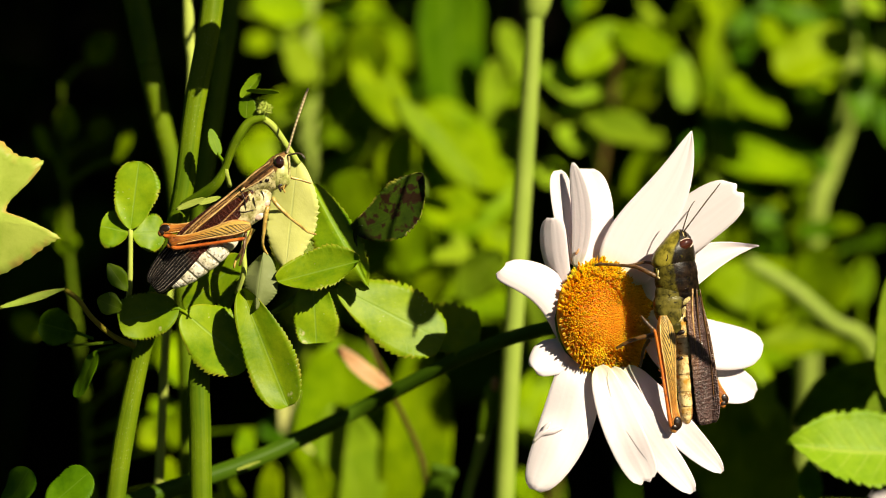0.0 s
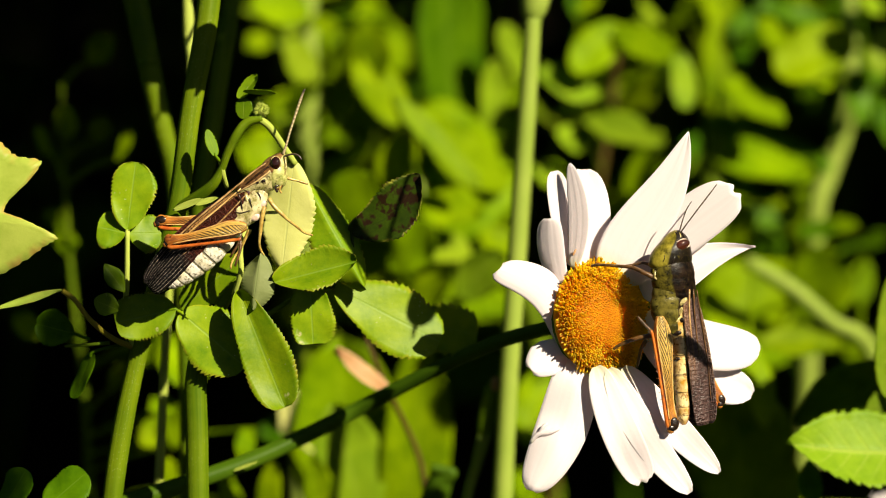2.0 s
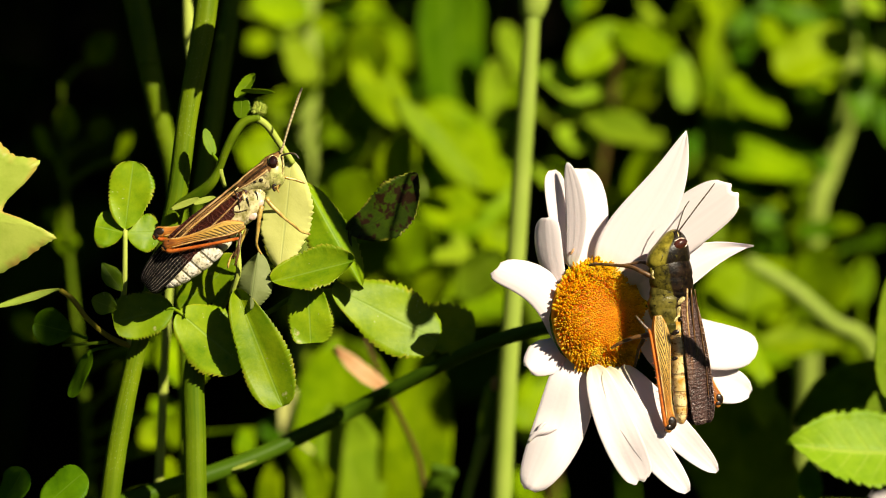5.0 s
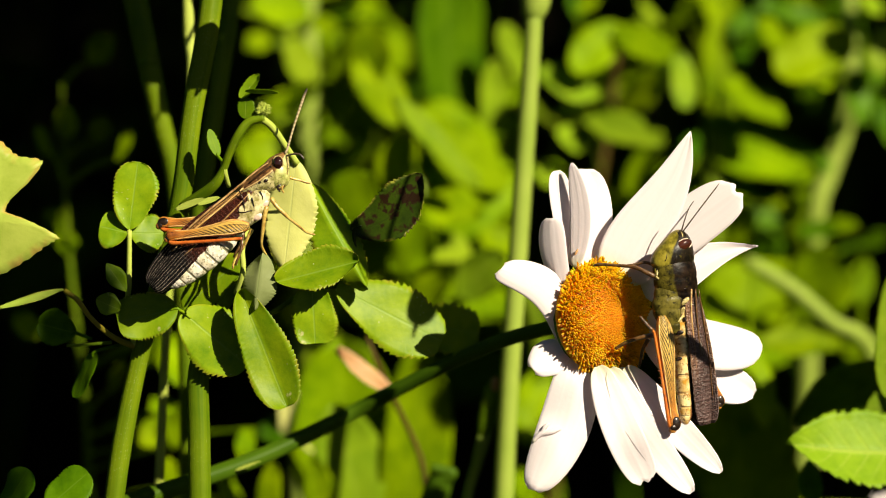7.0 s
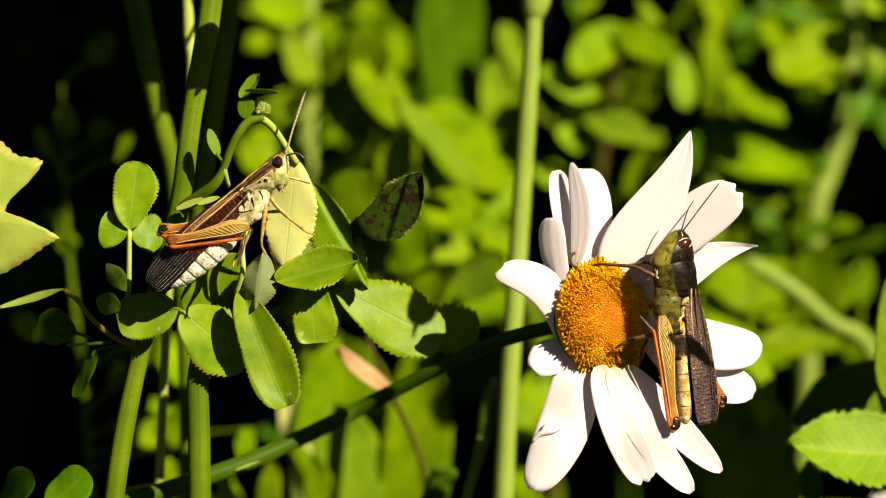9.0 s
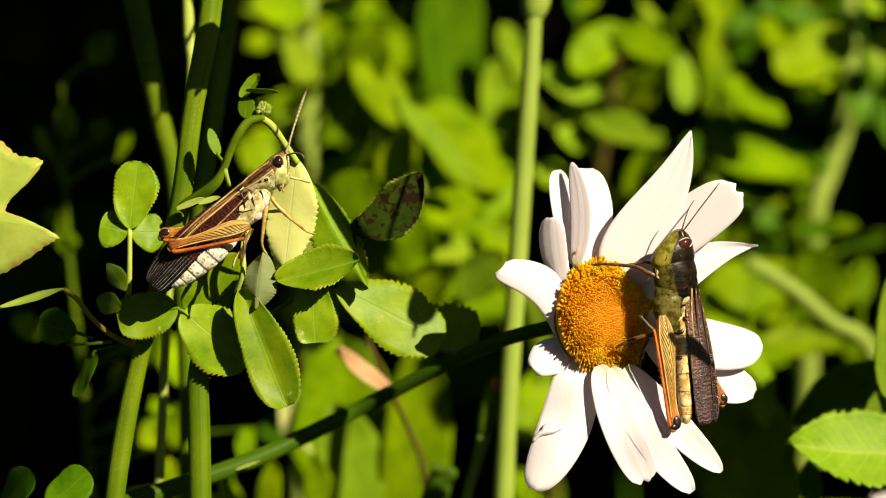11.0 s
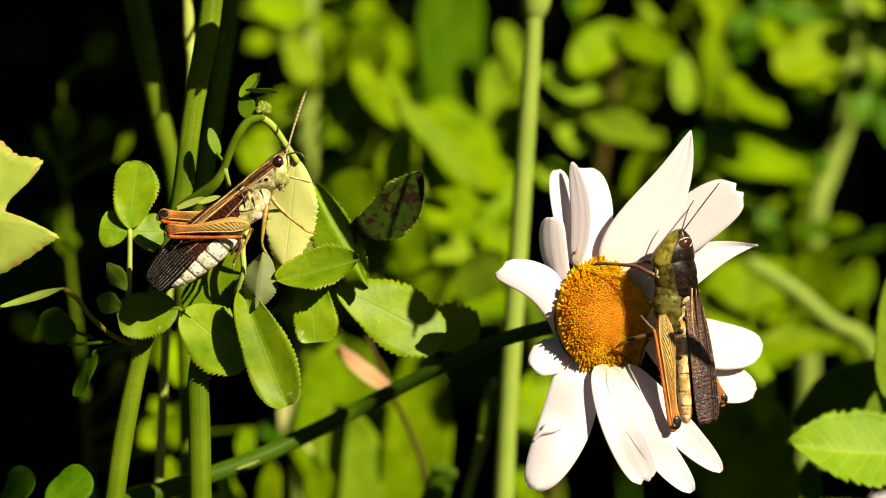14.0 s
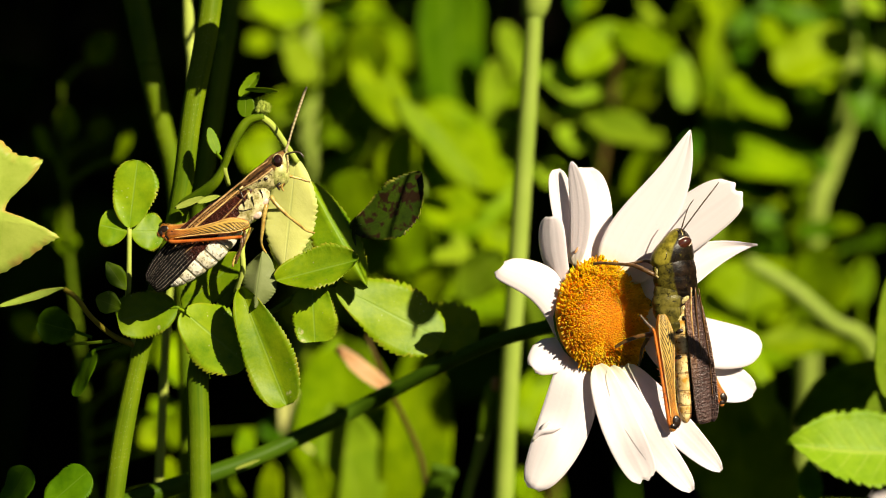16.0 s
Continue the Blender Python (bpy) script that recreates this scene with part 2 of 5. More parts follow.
GREEN = leaf_paint("leaf_green", (0.078, 0.180, 0.002), (0.235, 0.330, 0.004), (0.20, 0.31, 0.04), (0.36, 0.30, 0.03), 0.30, speck=0.6)
GREEN_YOUNG = leaf_paint("leaf_young", (0.095, 0.18, 0.002), (0.17, 0.27, 0.004), (0.24, 0.33, 0.03), None, 0.38, speck=0.2)
# Pale underside, with the sun's brightness put into a high base colour.
PALE = leaf_paint("leaf_pale_sunlit", (0.60, 0.62, 0.17), (0.72, 0.73, 0.25), (0.55, 0.60, 0.20), None, 0.3, speck=0.7, veins=11)
GREY = leaf_paint("leaf_underside", (0.17, 0.205, 0.065), (0.25, 0.285, 0.110), (0.24, 0.30, 0.10), None, 0.2)
BITTEN = leaf_paint("leaf_bitten", (0.21, 0.29, 0.030), (0.33, 0.40, 0.065), (0.34, 0.42, 0.08), (0.42, 0.24, 0.06), 0.3, veins=7)
# Brown spots on greens far below GREEN: the leaflet's shade is painted in.
SPOTTED_SHADED = leaf_paint("leaf_spotted_shaded", (0.003, 0.008, 0.001), (0.030, 0.055, 0.002), (0.02, 0.035, 0.003), (0.40, 0.38, 0.04), 0.10, spots=(0.016, 0.004, 0.003), spot_share=0.52)
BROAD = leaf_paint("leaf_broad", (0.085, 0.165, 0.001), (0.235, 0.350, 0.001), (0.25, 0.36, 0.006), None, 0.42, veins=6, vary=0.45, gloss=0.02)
# The broad leaf green again, darkened: shade is put into the colour.
BROAD_SHADED = leaf_paint("leaf_broad_shaded", (0.024, 0.080, 0.001), (0.080, 0.175, 0.001), (0.10, 0.19, 0.01), None, 0.30, veins=6, gloss=0.06)
BROAD_PALE = leaf_paint("leaf_broad_pale", (0.135, 0.235, 0.005), (0.235, 0.345, 0.010), (0.28, 0.38, 0.03), None, 0.38, veins=6, gloss=0.05)
NETTLE = leaf_paint("leaf_nettle", (0.13, 0.24, 0.006), (0.22, 0.34, 0.012), (0.40, 0.48, 0.07), None, 0.38, veins=8, relief=2.2, ribs=0.6)
DRY = leaf_paint("leaf_dry", (0.30, 0.16, 0.07), (0.52, 0.30, 0.15), (0.45, 0.28, 0.13), None, 0.2)
STEM = stem_paint("stem_green", (0.050, 0.105, 0.002), (0.135, 0.190, 0.003), 11, 0.16)
STEM_PALE = stem_paint("stem_pale", (0.28, 0.35, 0.045), (0.40, 0.46, 0.09), 8)
STEM_DARK = stem_paint("stem_dark", (0.030, 0.070, 0.002), (0.058, 0.110, 0.003), 7)
STALK = stem_paint("stalk_pale_green", (0.18, 0.26, 0.030), (0.27, 0.345, 0.055), 5)
STALK_YELLOW = stem_paint("stalk_yellow", (0.22, 0.20, 0.012), (0.36, 0.28, 0.03), 6)
STEM_BROWN = stem_paint("stem_brown", (0.055, 0.038, 0.006), (0.10, 0.065, 0.012), 6)


def soil_paint():
    p = Paint("soil")
    coarse, fine = p.noise(45, 6, 0.65), p.noise(900, 4)
    colour = p.mix(p.ramp(coarse, 0.35, 0.7), (0.010, 0.008, 0.005), (0.022, 0.018, 0.010))
    colour = p.mix(p.math("MULTIPLY", p.ramp(fine, 0.5, 0.7), 0.4), colour, (0.03, 0.025, 0.015))
    return p.done(colour, 0.95, p.bump(p.math("ADD", coarse, p.math("MULTIPLY", fine, 0.3)), 0.8, 0.004), gloss=0.0)


def petal_paint():
    p = Paint("petal_white")
    y = p.split.outputs["Y"]
    line = p.math("SINE", p.math("MULTIPLY", y, 44.0))
    streak = p.noise(1.0, 3, 0.5, (1.5, 14.0, 1.0))
    colour = p.mix(p.ramp(p.math("ADD", p.math("MULTIPLY", line, 0.06), streak), 0.2, 0.8), (0.74, 0.67, 0.68), (0.81, 0.735, 0.745))
    foot = p.ramp(p.split.outputs["X"], 0.16, 0.02)
    colour = p.mix(p.math("MULTIPLY", foot, 0.6), colour, (0.50, 0.52, 0.22))
    worn = p.ramp(p.noise(520, 4), 0.72, 0.78)
    colour = p.mix(p.math("MULTIPLY", worn, 0.35), colour, (0.55, 0.42, 0.28))
    normal = p.bump(p.math("ADD", p.math("MULTIPLY", line, 0.05), p.math("MULTIPLY", p.noise(2600, 2), 0.4)), 0.2, 0.00012)
    return p.done(colour, 0.5, normal, 0.27, (0.78, 0.72, 0.75, 1.0), 0.2)


def floret_paint():
    p = Paint("floret_orange")
    island = p.node("ShaderNodeNewGeometry").outputs["Random Per Island"]
    patch = p.noise(330, 4, 0.6)
    colour = p.mix(p.ramp(patch, 0.36, 0.60), (0.58, 0.155, 0.001), (0.86, 0.310, 0.002))
    colour = p.mix(p.ramp(patch, 0.58, 0.70), colour, (0.98, 0.48, 0.008))
    colour = p.mix(p.math("MULTIPLY", p.ramp(island, 0.55, 1.0), 0.5), colour, (0.92, 0.38, 0.004))
    colour = p.mix(p.math("MULTIPLY", p.ramp(island, 0.22, 0.0), 0.6), colour, (0.34, 0.075, 0.001))
    return p.done(colour, 0.55, p.bump(p.noise(6000, 2), 0.3, 0.00008), 0.15, (0.95, 0.42, 0.01, 1.0), 0.25, under=0.0018)


PETAL, FLORET = petal_paint(), floret_paint()
SCALE_GREEN = stem_paint("bract_green", (0.05, 0.10, 0.015), (0.09, 0.15, 0.03), 4)

# ---- ground and far meadow ----
def ground_sheet():
    m = bag()
    n = 80
    for i in range(n + 1):
        for j in range(n + 1):
            x, y = (abs(2 * i / n - 1) ** 3) * (1 if 2 * i > n else -1) * 30, (abs(2 * j / n - 1) ** 3) * (1 if 2 * j > n else -1) * 30
            z = 0.010 * noise.noise(Vector((x * 7, y * 7, 0))) + 0.004 * noise.noise(Vector((x * 31, y * 31, 3)))
            m["v"].append(Vector((x, y, z - 0.004)))
            m["uv"].append((i / n, j / n))
    for i in range(n):
        for j in range(n):
            a = i * (n + 1) + j
            m["f"].append((a, a + n + 1, a + n + 2, a + 1))
    return solid("ground", m, soil_paint(), (0, 0, 0), "dark humus soil under the meadow plants", "ground", kind="structure")


ground_sheet()


def far_foliage(name, material, count, near, far, low, high, size, label, seed, aside=False):
    """Leaves of the meadow's undergrowth all around, each on a thin stalk from the soil, but none close about the camera."""
    rnd = random.Random(seed)
    m = bag()
    i = 0
    while i < count:
        r, round_ = far * math.sqrt(rnd.random()), rnd.uniform(0, 6.283)
        x, y = r * math.cos(round_), r * math.sin(round_) + 0.1
        if y < near and math.hypot(x, y + 0.1) < 0.42:
            continue
        if aside and y > 0 and abs(x) < 0.12 + 0.3 * y:
            continue
        i += 1
        z = rnd.uniform(low, high)
        turn = rnd.uniform(0, 6.283)
        length = size * rnd.uniform(0.6, 1.5)
        base = Vector((x, y, z))
        rise = rnd.uniform(-0.5, 0.7)
        tip = base + Vector((math.cos(turn), math.sin(turn), rise)).normalized() * length
        blade(m, base, tip, length * rnd.uniform(0.45, 0.75), Vector((rnd.uniform(-0.6, 0.6), rnd.uniform(-1.0, 0.2), 0.9)),
              (0.55, 0.6), curl=rnd.uniform(-0.25, 0.05), fold=rnd.uniform(0, 0.3), n=6, half=2, seed=i)
        if i % 2 == 0:
            tube(m, [(Vector((x + rnd.uniform(-0.01, 0.01), y, -0.006)), 0.0007), (base * 0.5 + Vector((x, y, 0)) * 0.5, 0.0006), (base, 0.0005)], 2, 4)
    return solid(name, m, material, (0, near, 0), label, "undergrowth", kind="stuff")


far_foliage("undergrowth", BROAD, 1500, 0.16, 1.2, 0.005, 0.080, 0.022, "green leaves of low meadow undergrowth on thin stalks", 5, True)
far_foliage("undergrowth", BROAD_SHADED, 4500, 0.20, 1.9, 0.0, 0.09, 0.030, "meadow undergrowth leaves in a green darkened for shade", 9)


def shade_canopy(dense, loose, seed):
    """Tall meadow added round the clearing in which the flower stands: unseen leaves in tiers on tall stalks, densest
    behind the flower, where they are set above the view to keep the sun from the undergrowth."""
    rnd = random.Random(seed)
    m = bag()
    made = 0
    while made < dense + loose:
        if made < dense:
            y = 0.125 + abs(rnd.gauss(0, 0.012)) + 1.3 * rnd.random() ** 1.7
            x = rnd.gauss(0.06 + 0.12 * y, 0.24 + 0.34 * y)
        else:
            r, round_ = 1.75 * math.sqrt(rnd.random()), rnd.uniform(0, 6.283)
            x, y = r * math.cos(round_), r * math.sin(round_) + 0.1
        if math.hypot(x, y + 0.1) < 0.46 and y < 0.125 or math.hypot(x, y - 0.1) > 1.75:
            continue
        made += 1
        # Above the top line of sight, so the added shading leaves stay unseen.
        top = EYE.z - (max(y, 0.14) - EYE.y) * math.tan(radians(TILT - 5.6))
        floor = max(top, 0.06)
        z = floor + 0.014 + 0.075 * rnd.random()
        turn, length = rnd.uniform(0, 6.283), rnd.uniform(0.022, 0.045)
        base = Vector((x, y, z))
        tip = base + Vector((math.cos(turn), math.sin(turn), rnd.uniform(-0.2, 0.5))).normalized() * length
        if tip.z < floor + 0.006:
            tip.z = base.z
        blade(m, base, tip, length * rnd.uniform(0.5, 0.75), TO_SUN + Vector((rnd.uniform(-0.5, 0.5), rnd.uniform(-0.5, 0.5), 0)), (0.5, 0.55), curl=rnd.uniform(-0.12, 0.05), n=4, half=1, seed=made)
        if made % 9 == 0 and (y > 0.3 or made > dense):
            tube(m, [(Vector((x, y, -0.006)), 0.0012), (Vector((x, y, z * 0.5)), 0.001), (base, 0.0006)], 1, 4)
    return solid("tall_meadow", m, BROAD_SHADED, (0, 0.5, 0), "tall leafy meadow plants added out of view to shade the undergrowth", "meadow", kind="stuff")


shade_canopy(9500, 5500, 14)


# ---- plants ----
def leaf(parent, b, t, width, material, face=(0.0, 0.35, 1.0), name="leaf", label="", stem=None, stem_r=3.0, **how):
    """A leaf from b to t, (u, v, d) each, with a stalk from stem where it has one."""
    k = U * (1 + (b[2] + t[2]) / 500)
    how.setdefault("seed", int(b[0] * 3 + t[1]))
    sort = random.Random(how["seed"] + 5)
    if "teeth" not in how:
        how = {"angular": sort.uniform(0.3, 0.85), "wave": sort.uniform(0.02, 0.08), "fold": sort.uniform(0.0, 0.3), "bend": sort.uniform(-0.04, 0.04), **how}
    m = blade(bag(), at(*b), at(*t), width * k, way(*face), **how)
    if stem:
        s = stem if isinstance(stem[0], (tuple, list)) else [stem]
        tube(m, [(at(*q), stem_r * k) for q in s] + [(at(*b), stem_r * k), (at(*b).lerp(at(*t), 0.12), stem_r * 0.6 * k)], 4, 7)
    return part(name, m, material, parent, label)


def plant(name, label, category, root, group=""):
    p = at(*root)
    return thing(name, Vector((p.x, p.y, 0)), label, category, group)


SAW = dict(teeth=18, tooth=0.11, n=108, half=5, wave=0.035, angular=0.12, rough=0.07)
POINTED = {**SAW, "angular": 0.5, "rough": 0.09}

medick = plant("medick_plant", "green medick plant with serrated leaflets and a thick juicy stem", "plant", (205, 900, 4))
part("stem", stalk([(382, -60, 5, 21), (368, 60, 4.5, 20), (342, 200, 4, 18.5), (322, 350, 4, 18), (290, 480, 5, 17), (252, 620, 5, 16), (222, 760, 5, 18), (203, 890, 5, 18)], 7, 18, 6, 0.05, True), STEM, medick, "thick ridged green stem with fine pale hairs")
part("stem", stalk([(420, 500, 4, 9), (375, 585, 4, 15), (353, 660, 4, 19), (354, 770, 4, 20), (356, 900, 4, 20)], 6, 14, 5, 0.06, True), STEM, medick)
part("branch", stalk([(326, 366, 3.5, 11), (352, 350, 2.5, 11), (382, 326, 1.5, 9.5), (398, 298, 1, 7), (409, 268, 0.5, 7.5), (424, 238, 0, 8), (442, 216, 0, 8), (470, 208, 0, 7)], 6, 12), STEM, medick)
part("branch", stalk([(398, 285, 1, 6), (400, 305, 1, 5), (407, 330, 2, 4)], 4, 8), STEM_PALE, medick)
part("petiole", stalk([(462, 208, 0, 6.5), (483, 224, 0.3, 6.5), (505, 255, 1, 6), (528, 290, 1.6, 6)], 6, 10), STEM_PALE, medick, "pale yellow-green leaf stalk")
part("petiole", stalk([(250, 640, 5, 5), (228, 560, 4, 5), (230, 500, 3, 5), (231, 405, 2.5, 4.5)], 6, 8), STEM_PALE, medick)
part("petiole", stalk([(256, 618, 5, 6), (205, 598, 4, 5), (165, 565, 3, 4.5), (138, 530, 3, 4.5), (116, 514, 3, 4.5)], 6, 8), STALK_YELLOW, medick)
part("petiole", stalk([(420, 520, 2, 5), (432, 480, 1, 5), (431, 440, 1, 5), (440, 400, 2, 5)], 5, 8), STEM_PALE, medick)
part("petiole", stalk([(385, 575, 4, 6), (470, 560, 4, 5), (545, 515, 5, 5), (600, 505, 6.5, 5)], 5, 8), STEM, medick)
part("petiole", stalk([(200, 606, 4, 3.5), (150, 610, 3.5, 3), (120, 612, 3, 2.5)], 4, 7), STEM, medick)
# stipules at the joint and the young tip
part("stipule", blade(bag(), at(312, 372, 2.2), at(365, 352, 1.2), 16 * U, way(0, 0.6, 0.8), fold=0.3, n=12, half=3), STEM_PALE, medick, "whitish stipule")
part("stipule", blade(bag(), at(350, 362, 2), at(392, 350, 1.5), 14 * U, way(0, 0.6, 0.8), fold=0.3, n=12, half=3), STEM_PALE, medick, "whitish stipule")
bud = bag()
rnd_bud = random.Random(8)
for i in range(70):
    a = way(rnd_bud.uniform(-1, 1), rnd_bud.uniform(-0.7, 1), rnd_bud.uniform(-0.3, 1))
    root = at(468, 194, 0) + a * 6 * U
    tube(bud, [(root, 1.8 * U), (root + a * rnd_bud.uniform(5, 11) * U, rnd_bud.uniform(0.5, 1.4) * U)], 1, 5)
lump(bud, at(468, 195, 0), RIGHT * 9 * U, AHEAD * 9 * U, UP * 11 * U, 12, 8)
part("flower_bud", bud, STEM_PALE, medick, "tiny woolly pale flower bud")
YOUNG = dict(teeth=7, tooth=0.2, n=35, half=4)
leaf(medick, (428, 175, 0.5), (462, 132, 0.5), 26, GREEN_YOUNG, (0.5, 0.8, 0.35), name="leaflet", fold=0.5, **YOUNG)
leaf(medick, (436, 162, -0.5), (495, 165, -0.3), 34, GREEN_YOUNG, (0.05, 1.0, -0.25), name="leaflet", cup=0.1, **YOUNG)
leaf(medick, (438, 172, 0.2), (436, 210, 0), 36, GREEN_YOUNG, (-0.2, 0.1, 1), name="leaflet", **YOUNG)
leaf(medick, (388, 276, 0.5), (372, 228, 0.5), 24, GREEN_YOUNG, (0.5, 0.2, 1), name="leaflet", stem=(398, 288, 1), **YOUNG)
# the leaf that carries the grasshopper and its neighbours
leaf(medick, (526, 284, 1.6), (505, 478, 2.6), 98, PALE, (-0.05, 0.30, 1.0), name="leaflet", label="pale yellow-green leaflet underside, sunlight put into its colour", shape=(0.5, 0.42), cup=-0.10, **POINTED)
leaf(medick, (546, 318, 2.6), (654, 512, 3.2), 92, GREEN, (0.25, 0.25, 1.0), name="leaflet", label="green leaflet folded along its midrib", shape=(0.5, 0.5), fold=-0.55, **POINTED)
leaf(medick, (490, 500, 1.0), (638, 462, 1.2), 84, GREEN, (0.05, 0.45, 0.9), name="leaflet", shape=(0.45, 0.42), fold=0.4, **POINTED)
leaf(medick, (554, 500, 2.6), (560, 608, 2.8), 84, GREEN, (0.1, 0.15, 1.0), name="leaflet", shape=(0.34, 0.17), cup=0.1, **SAW)
leaf(medick, (598, 508, 5.5), (784, 604, 7.5), 124, GREEN, (0.1, 0.35, 1.0), name="leaflet", label="broad green leaflet with a yellow worn edge", shape=(0.50, 0.24), **SAW)
leaf(medick, (748, 574, 16), (850, 590, 13.5), 100, GREEN, (0.1, 0.1, 1.0), name="leaflet", label="dark ragged leaflet in shade", shape=(0.4, 0.3), wave=0.05, stem=(650, 560, 10.0), teeth=7, tooth=0.2, n=30, half=4)
leaf(medick, (628, 412, 4.0), (749, 308, 3.0), 94, SPOTTED_SHADED, (-0.75, -0.55, 0.55), name="leaflet", label="brown-spotted leaflet with a yellow edge, its shade in the colour", shape=(0.30, 0.45), cup=0.15, bend=0.13, stem=(640, 500, 4.0), **POINTED)
leaf(medick, (466, 447, 0.4), (452, 548, 0.2), 66, GREY, (-0.15, 0.15, 1.0), name="leaflet", label="grey-green folded leaflet", shape=(0.5, 0.55), fold=-0.5, **POINTED)
leaf(medick, (428, 512, 1.0), (510, 720, 0.6), 92, GREEN, (-0.1, 0.35, 1.0), name="leaflet", label="long green leaflet hanging down", shape=(0.52, 0.28), fold=0.35, **{**SAW, "teeth": 25, "tooth": 0.085, "n": 125})
leaf(medick, (326, 552, 2.5), (440, 648, 2.5), 116, GREEN, (0.0, 0.3, 1.0), name="leaflet", shape=(0.40, 0.30), stem=(312, 548, 3), **SAW)
leaf(medick, (316, 546, 2.6), (210, 570, 2.0), 92, GREEN, (0.05, 0.18, 1.0), name="leaflet", shape=(0.5, 0.26), fold=0.1, stem=(330, 560, 3), **SAW)
leaf(medick, (432, 455, 4.0), (326, 546, 4.5), 70, GREEN, (0.1, 0.3, 1.0), name="leaflet", shape=(0.45, 0.42), **SAW)
leaf(medick, (231, 406, 2.4), (246, 286, 2.4), 84, GREEN, (0.12, 0.2, 1.0), name="leaflet", shape=(0.62, 0.40), cup=0.08, **SAW)
leaf(medick, (229, 412, 2.4), (178, 400, 2.6), 72, GREEN, (-0.05, 0.25, 1.0), name="leaflet", shape=(0.55, 0.36), **SAW)
leaf(medick, (233, 412, 2.8), (292, 412, 4.0), 72, GREEN, (-0.1, 0.2, 1.0), name="leaflet", shape=(0.55, 0.36), **SAW)
leaf(medick, (226, 516, 0.6), (190, 466, 0.4), 34, GREEN_YOUNG, (0.1, 0.3, 1.0), name="leaflet", n=16, half=3)
leaf(medick, (216, 548, 0.8), (172, 530, 0.6), 42, GREEN_YOUNG, (0.1, 0.3, 1.0), name="leaflet", shape=(0.4, 0.35), n=16, half=3)
# Dim leaflets here and below get their shade from the darkened green.
leaf(medick, (138, 590, 4.0), (70, 572, 4.5), 66, BROAD_SHADED, (0.1, 0.1, 1.0), name="leaflet", shape=(0.55, 0.36), cup=0.2, stem=(165, 600, 4), **SAW)
leaf(medick, (116, 514, 3.0), (0, 548, 3.5), 24, BITTEN, (0.0, 0.75, 0.6), name="leaflet", label="narrow yellowing leaflet", fold=0.4, n=20, half=3)
leaf(medick, (84, 900, 2.0), (158, 836, 2.5), 78, BROAD_SHADED, (-0.45, 0.1, 0.9), name="leaflet", shape=(0.55, 0.36), stem=[(200, 940, 5), (110, 930, 3)], **SAW)
leaf(medick, (10, 900, 3.0), (52, 830, 3.5), 84, BROAD_SHADED, (-0.75, -0.1, 0.65), name="leaflet", shape=(0.55, 0.36), stem=[(205, 930, 5), (60, 935, 4)], **SAW)
leaf(medick, (170, 622, 4.5), (134, 704, 4.0), 54, BROAD_SHADED, (-0.85, -0.25, 0.55), name="leaflet", shape=(0.45, 0.4), stem=(215, 610, 5), **SAW)


def bitten_leaf():
    """A broad leaf of which something has eaten a piece: one sheet with a scalloped edge."""
    p = plant("broad_leaf_plant", "broad yellow-green leaf with a bitten edge on a weed", "plant", (-220, 900, -2))
    m = bag()
    edge = smooth([(-88, 160), (-62, 146), (-48, 143), (-36, 168), (-32, 156), (-21, 92), (-9, 74), (-3, 80), (6, 124), (12.5, 170), (15, 167), (24, 148), (45, 128), (70, 122), (95, 130)], 6)
    rim = [(radians(a), r) for a, r in edge] + [(radians(a), 135 + 20 * math.cos(radians(a - 180))) for a in range(105, 272, 8)]
    rings = 7
    for layer in (0, 1):
        for i in range(rings + 1):
            for k, (a, r) in enumerate(rim):
                q = r * i / rings
                jag = 1 + (0.012 * math.sin(k * 2.4) if i == rings else 0)
                u, v = -62 + q * jag * math.cos(a), 382 + q * jag * math.sin(a)
                crease = 0.9 * abs(math.sin(a - 0.15)) * i / rings
                m["v"].append(at(u, v, -1.5 + crease + 0.05 * math.sin(u * 0.12) + layer * 0.12))
                m["uv"].append((0.25 + k / len(rim), 0.5 + 0.5 * i / rings))
    n = len(rim)
    per = (rings + 1) * n
    for i in range(rings):
        for k in range(n):
            a, b = i * n + k, i * n + (k + 1) % n
            m["f"].append((a, b, b + n, a + n))
            m["f"].append((a + per, a + n + per, b + n + per, b + per))
    for k in range(n):
        a, b = rings * n + k, rings * n + (k + 1) % n
        m["f"].append((a, b, b + per, a + per))
    part("leaf", m, BITTEN, p)
    part("stem", stalk([(-205, 392, -1, 7), (-225, 480, -1, 9), (-222, 700, -1, 11), (-220, 900, -1, 12)], 5, 10, ground=True), STEM, p)
    return p


weed_bitten = bitten_leaf()

# ---- the daisy ----
AXIS = way(0.60, 0.10, 0.79)
HEART = at(1066, 562, 2.0)
daisy = thing("oxeye_daisy", Vector((at(60, 950, 10).x, at(60, 950, 10).y, 0)), "white ox-eye daisy with an orange-yellow disc, leaning", "flower")
part("stem", stalk([(1058, 566, 5.0, 15), (1012, 574, 8, 13.5), (970, 581, 9.5, 12.5), (890, 603, 11.5, 12.5), (790, 646, 15, 12.5), (690, 697, 18, 13), (620, 733, 19.5, 13.5), (550, 768, 18, 14), (430, 822, 15, 15), (230, 890, 11, 16), (60, 950, 10, 17)], 7, 16, 5, 0.05, True), STEM_DARK, daisy, "dark green ribbed flower stalk")


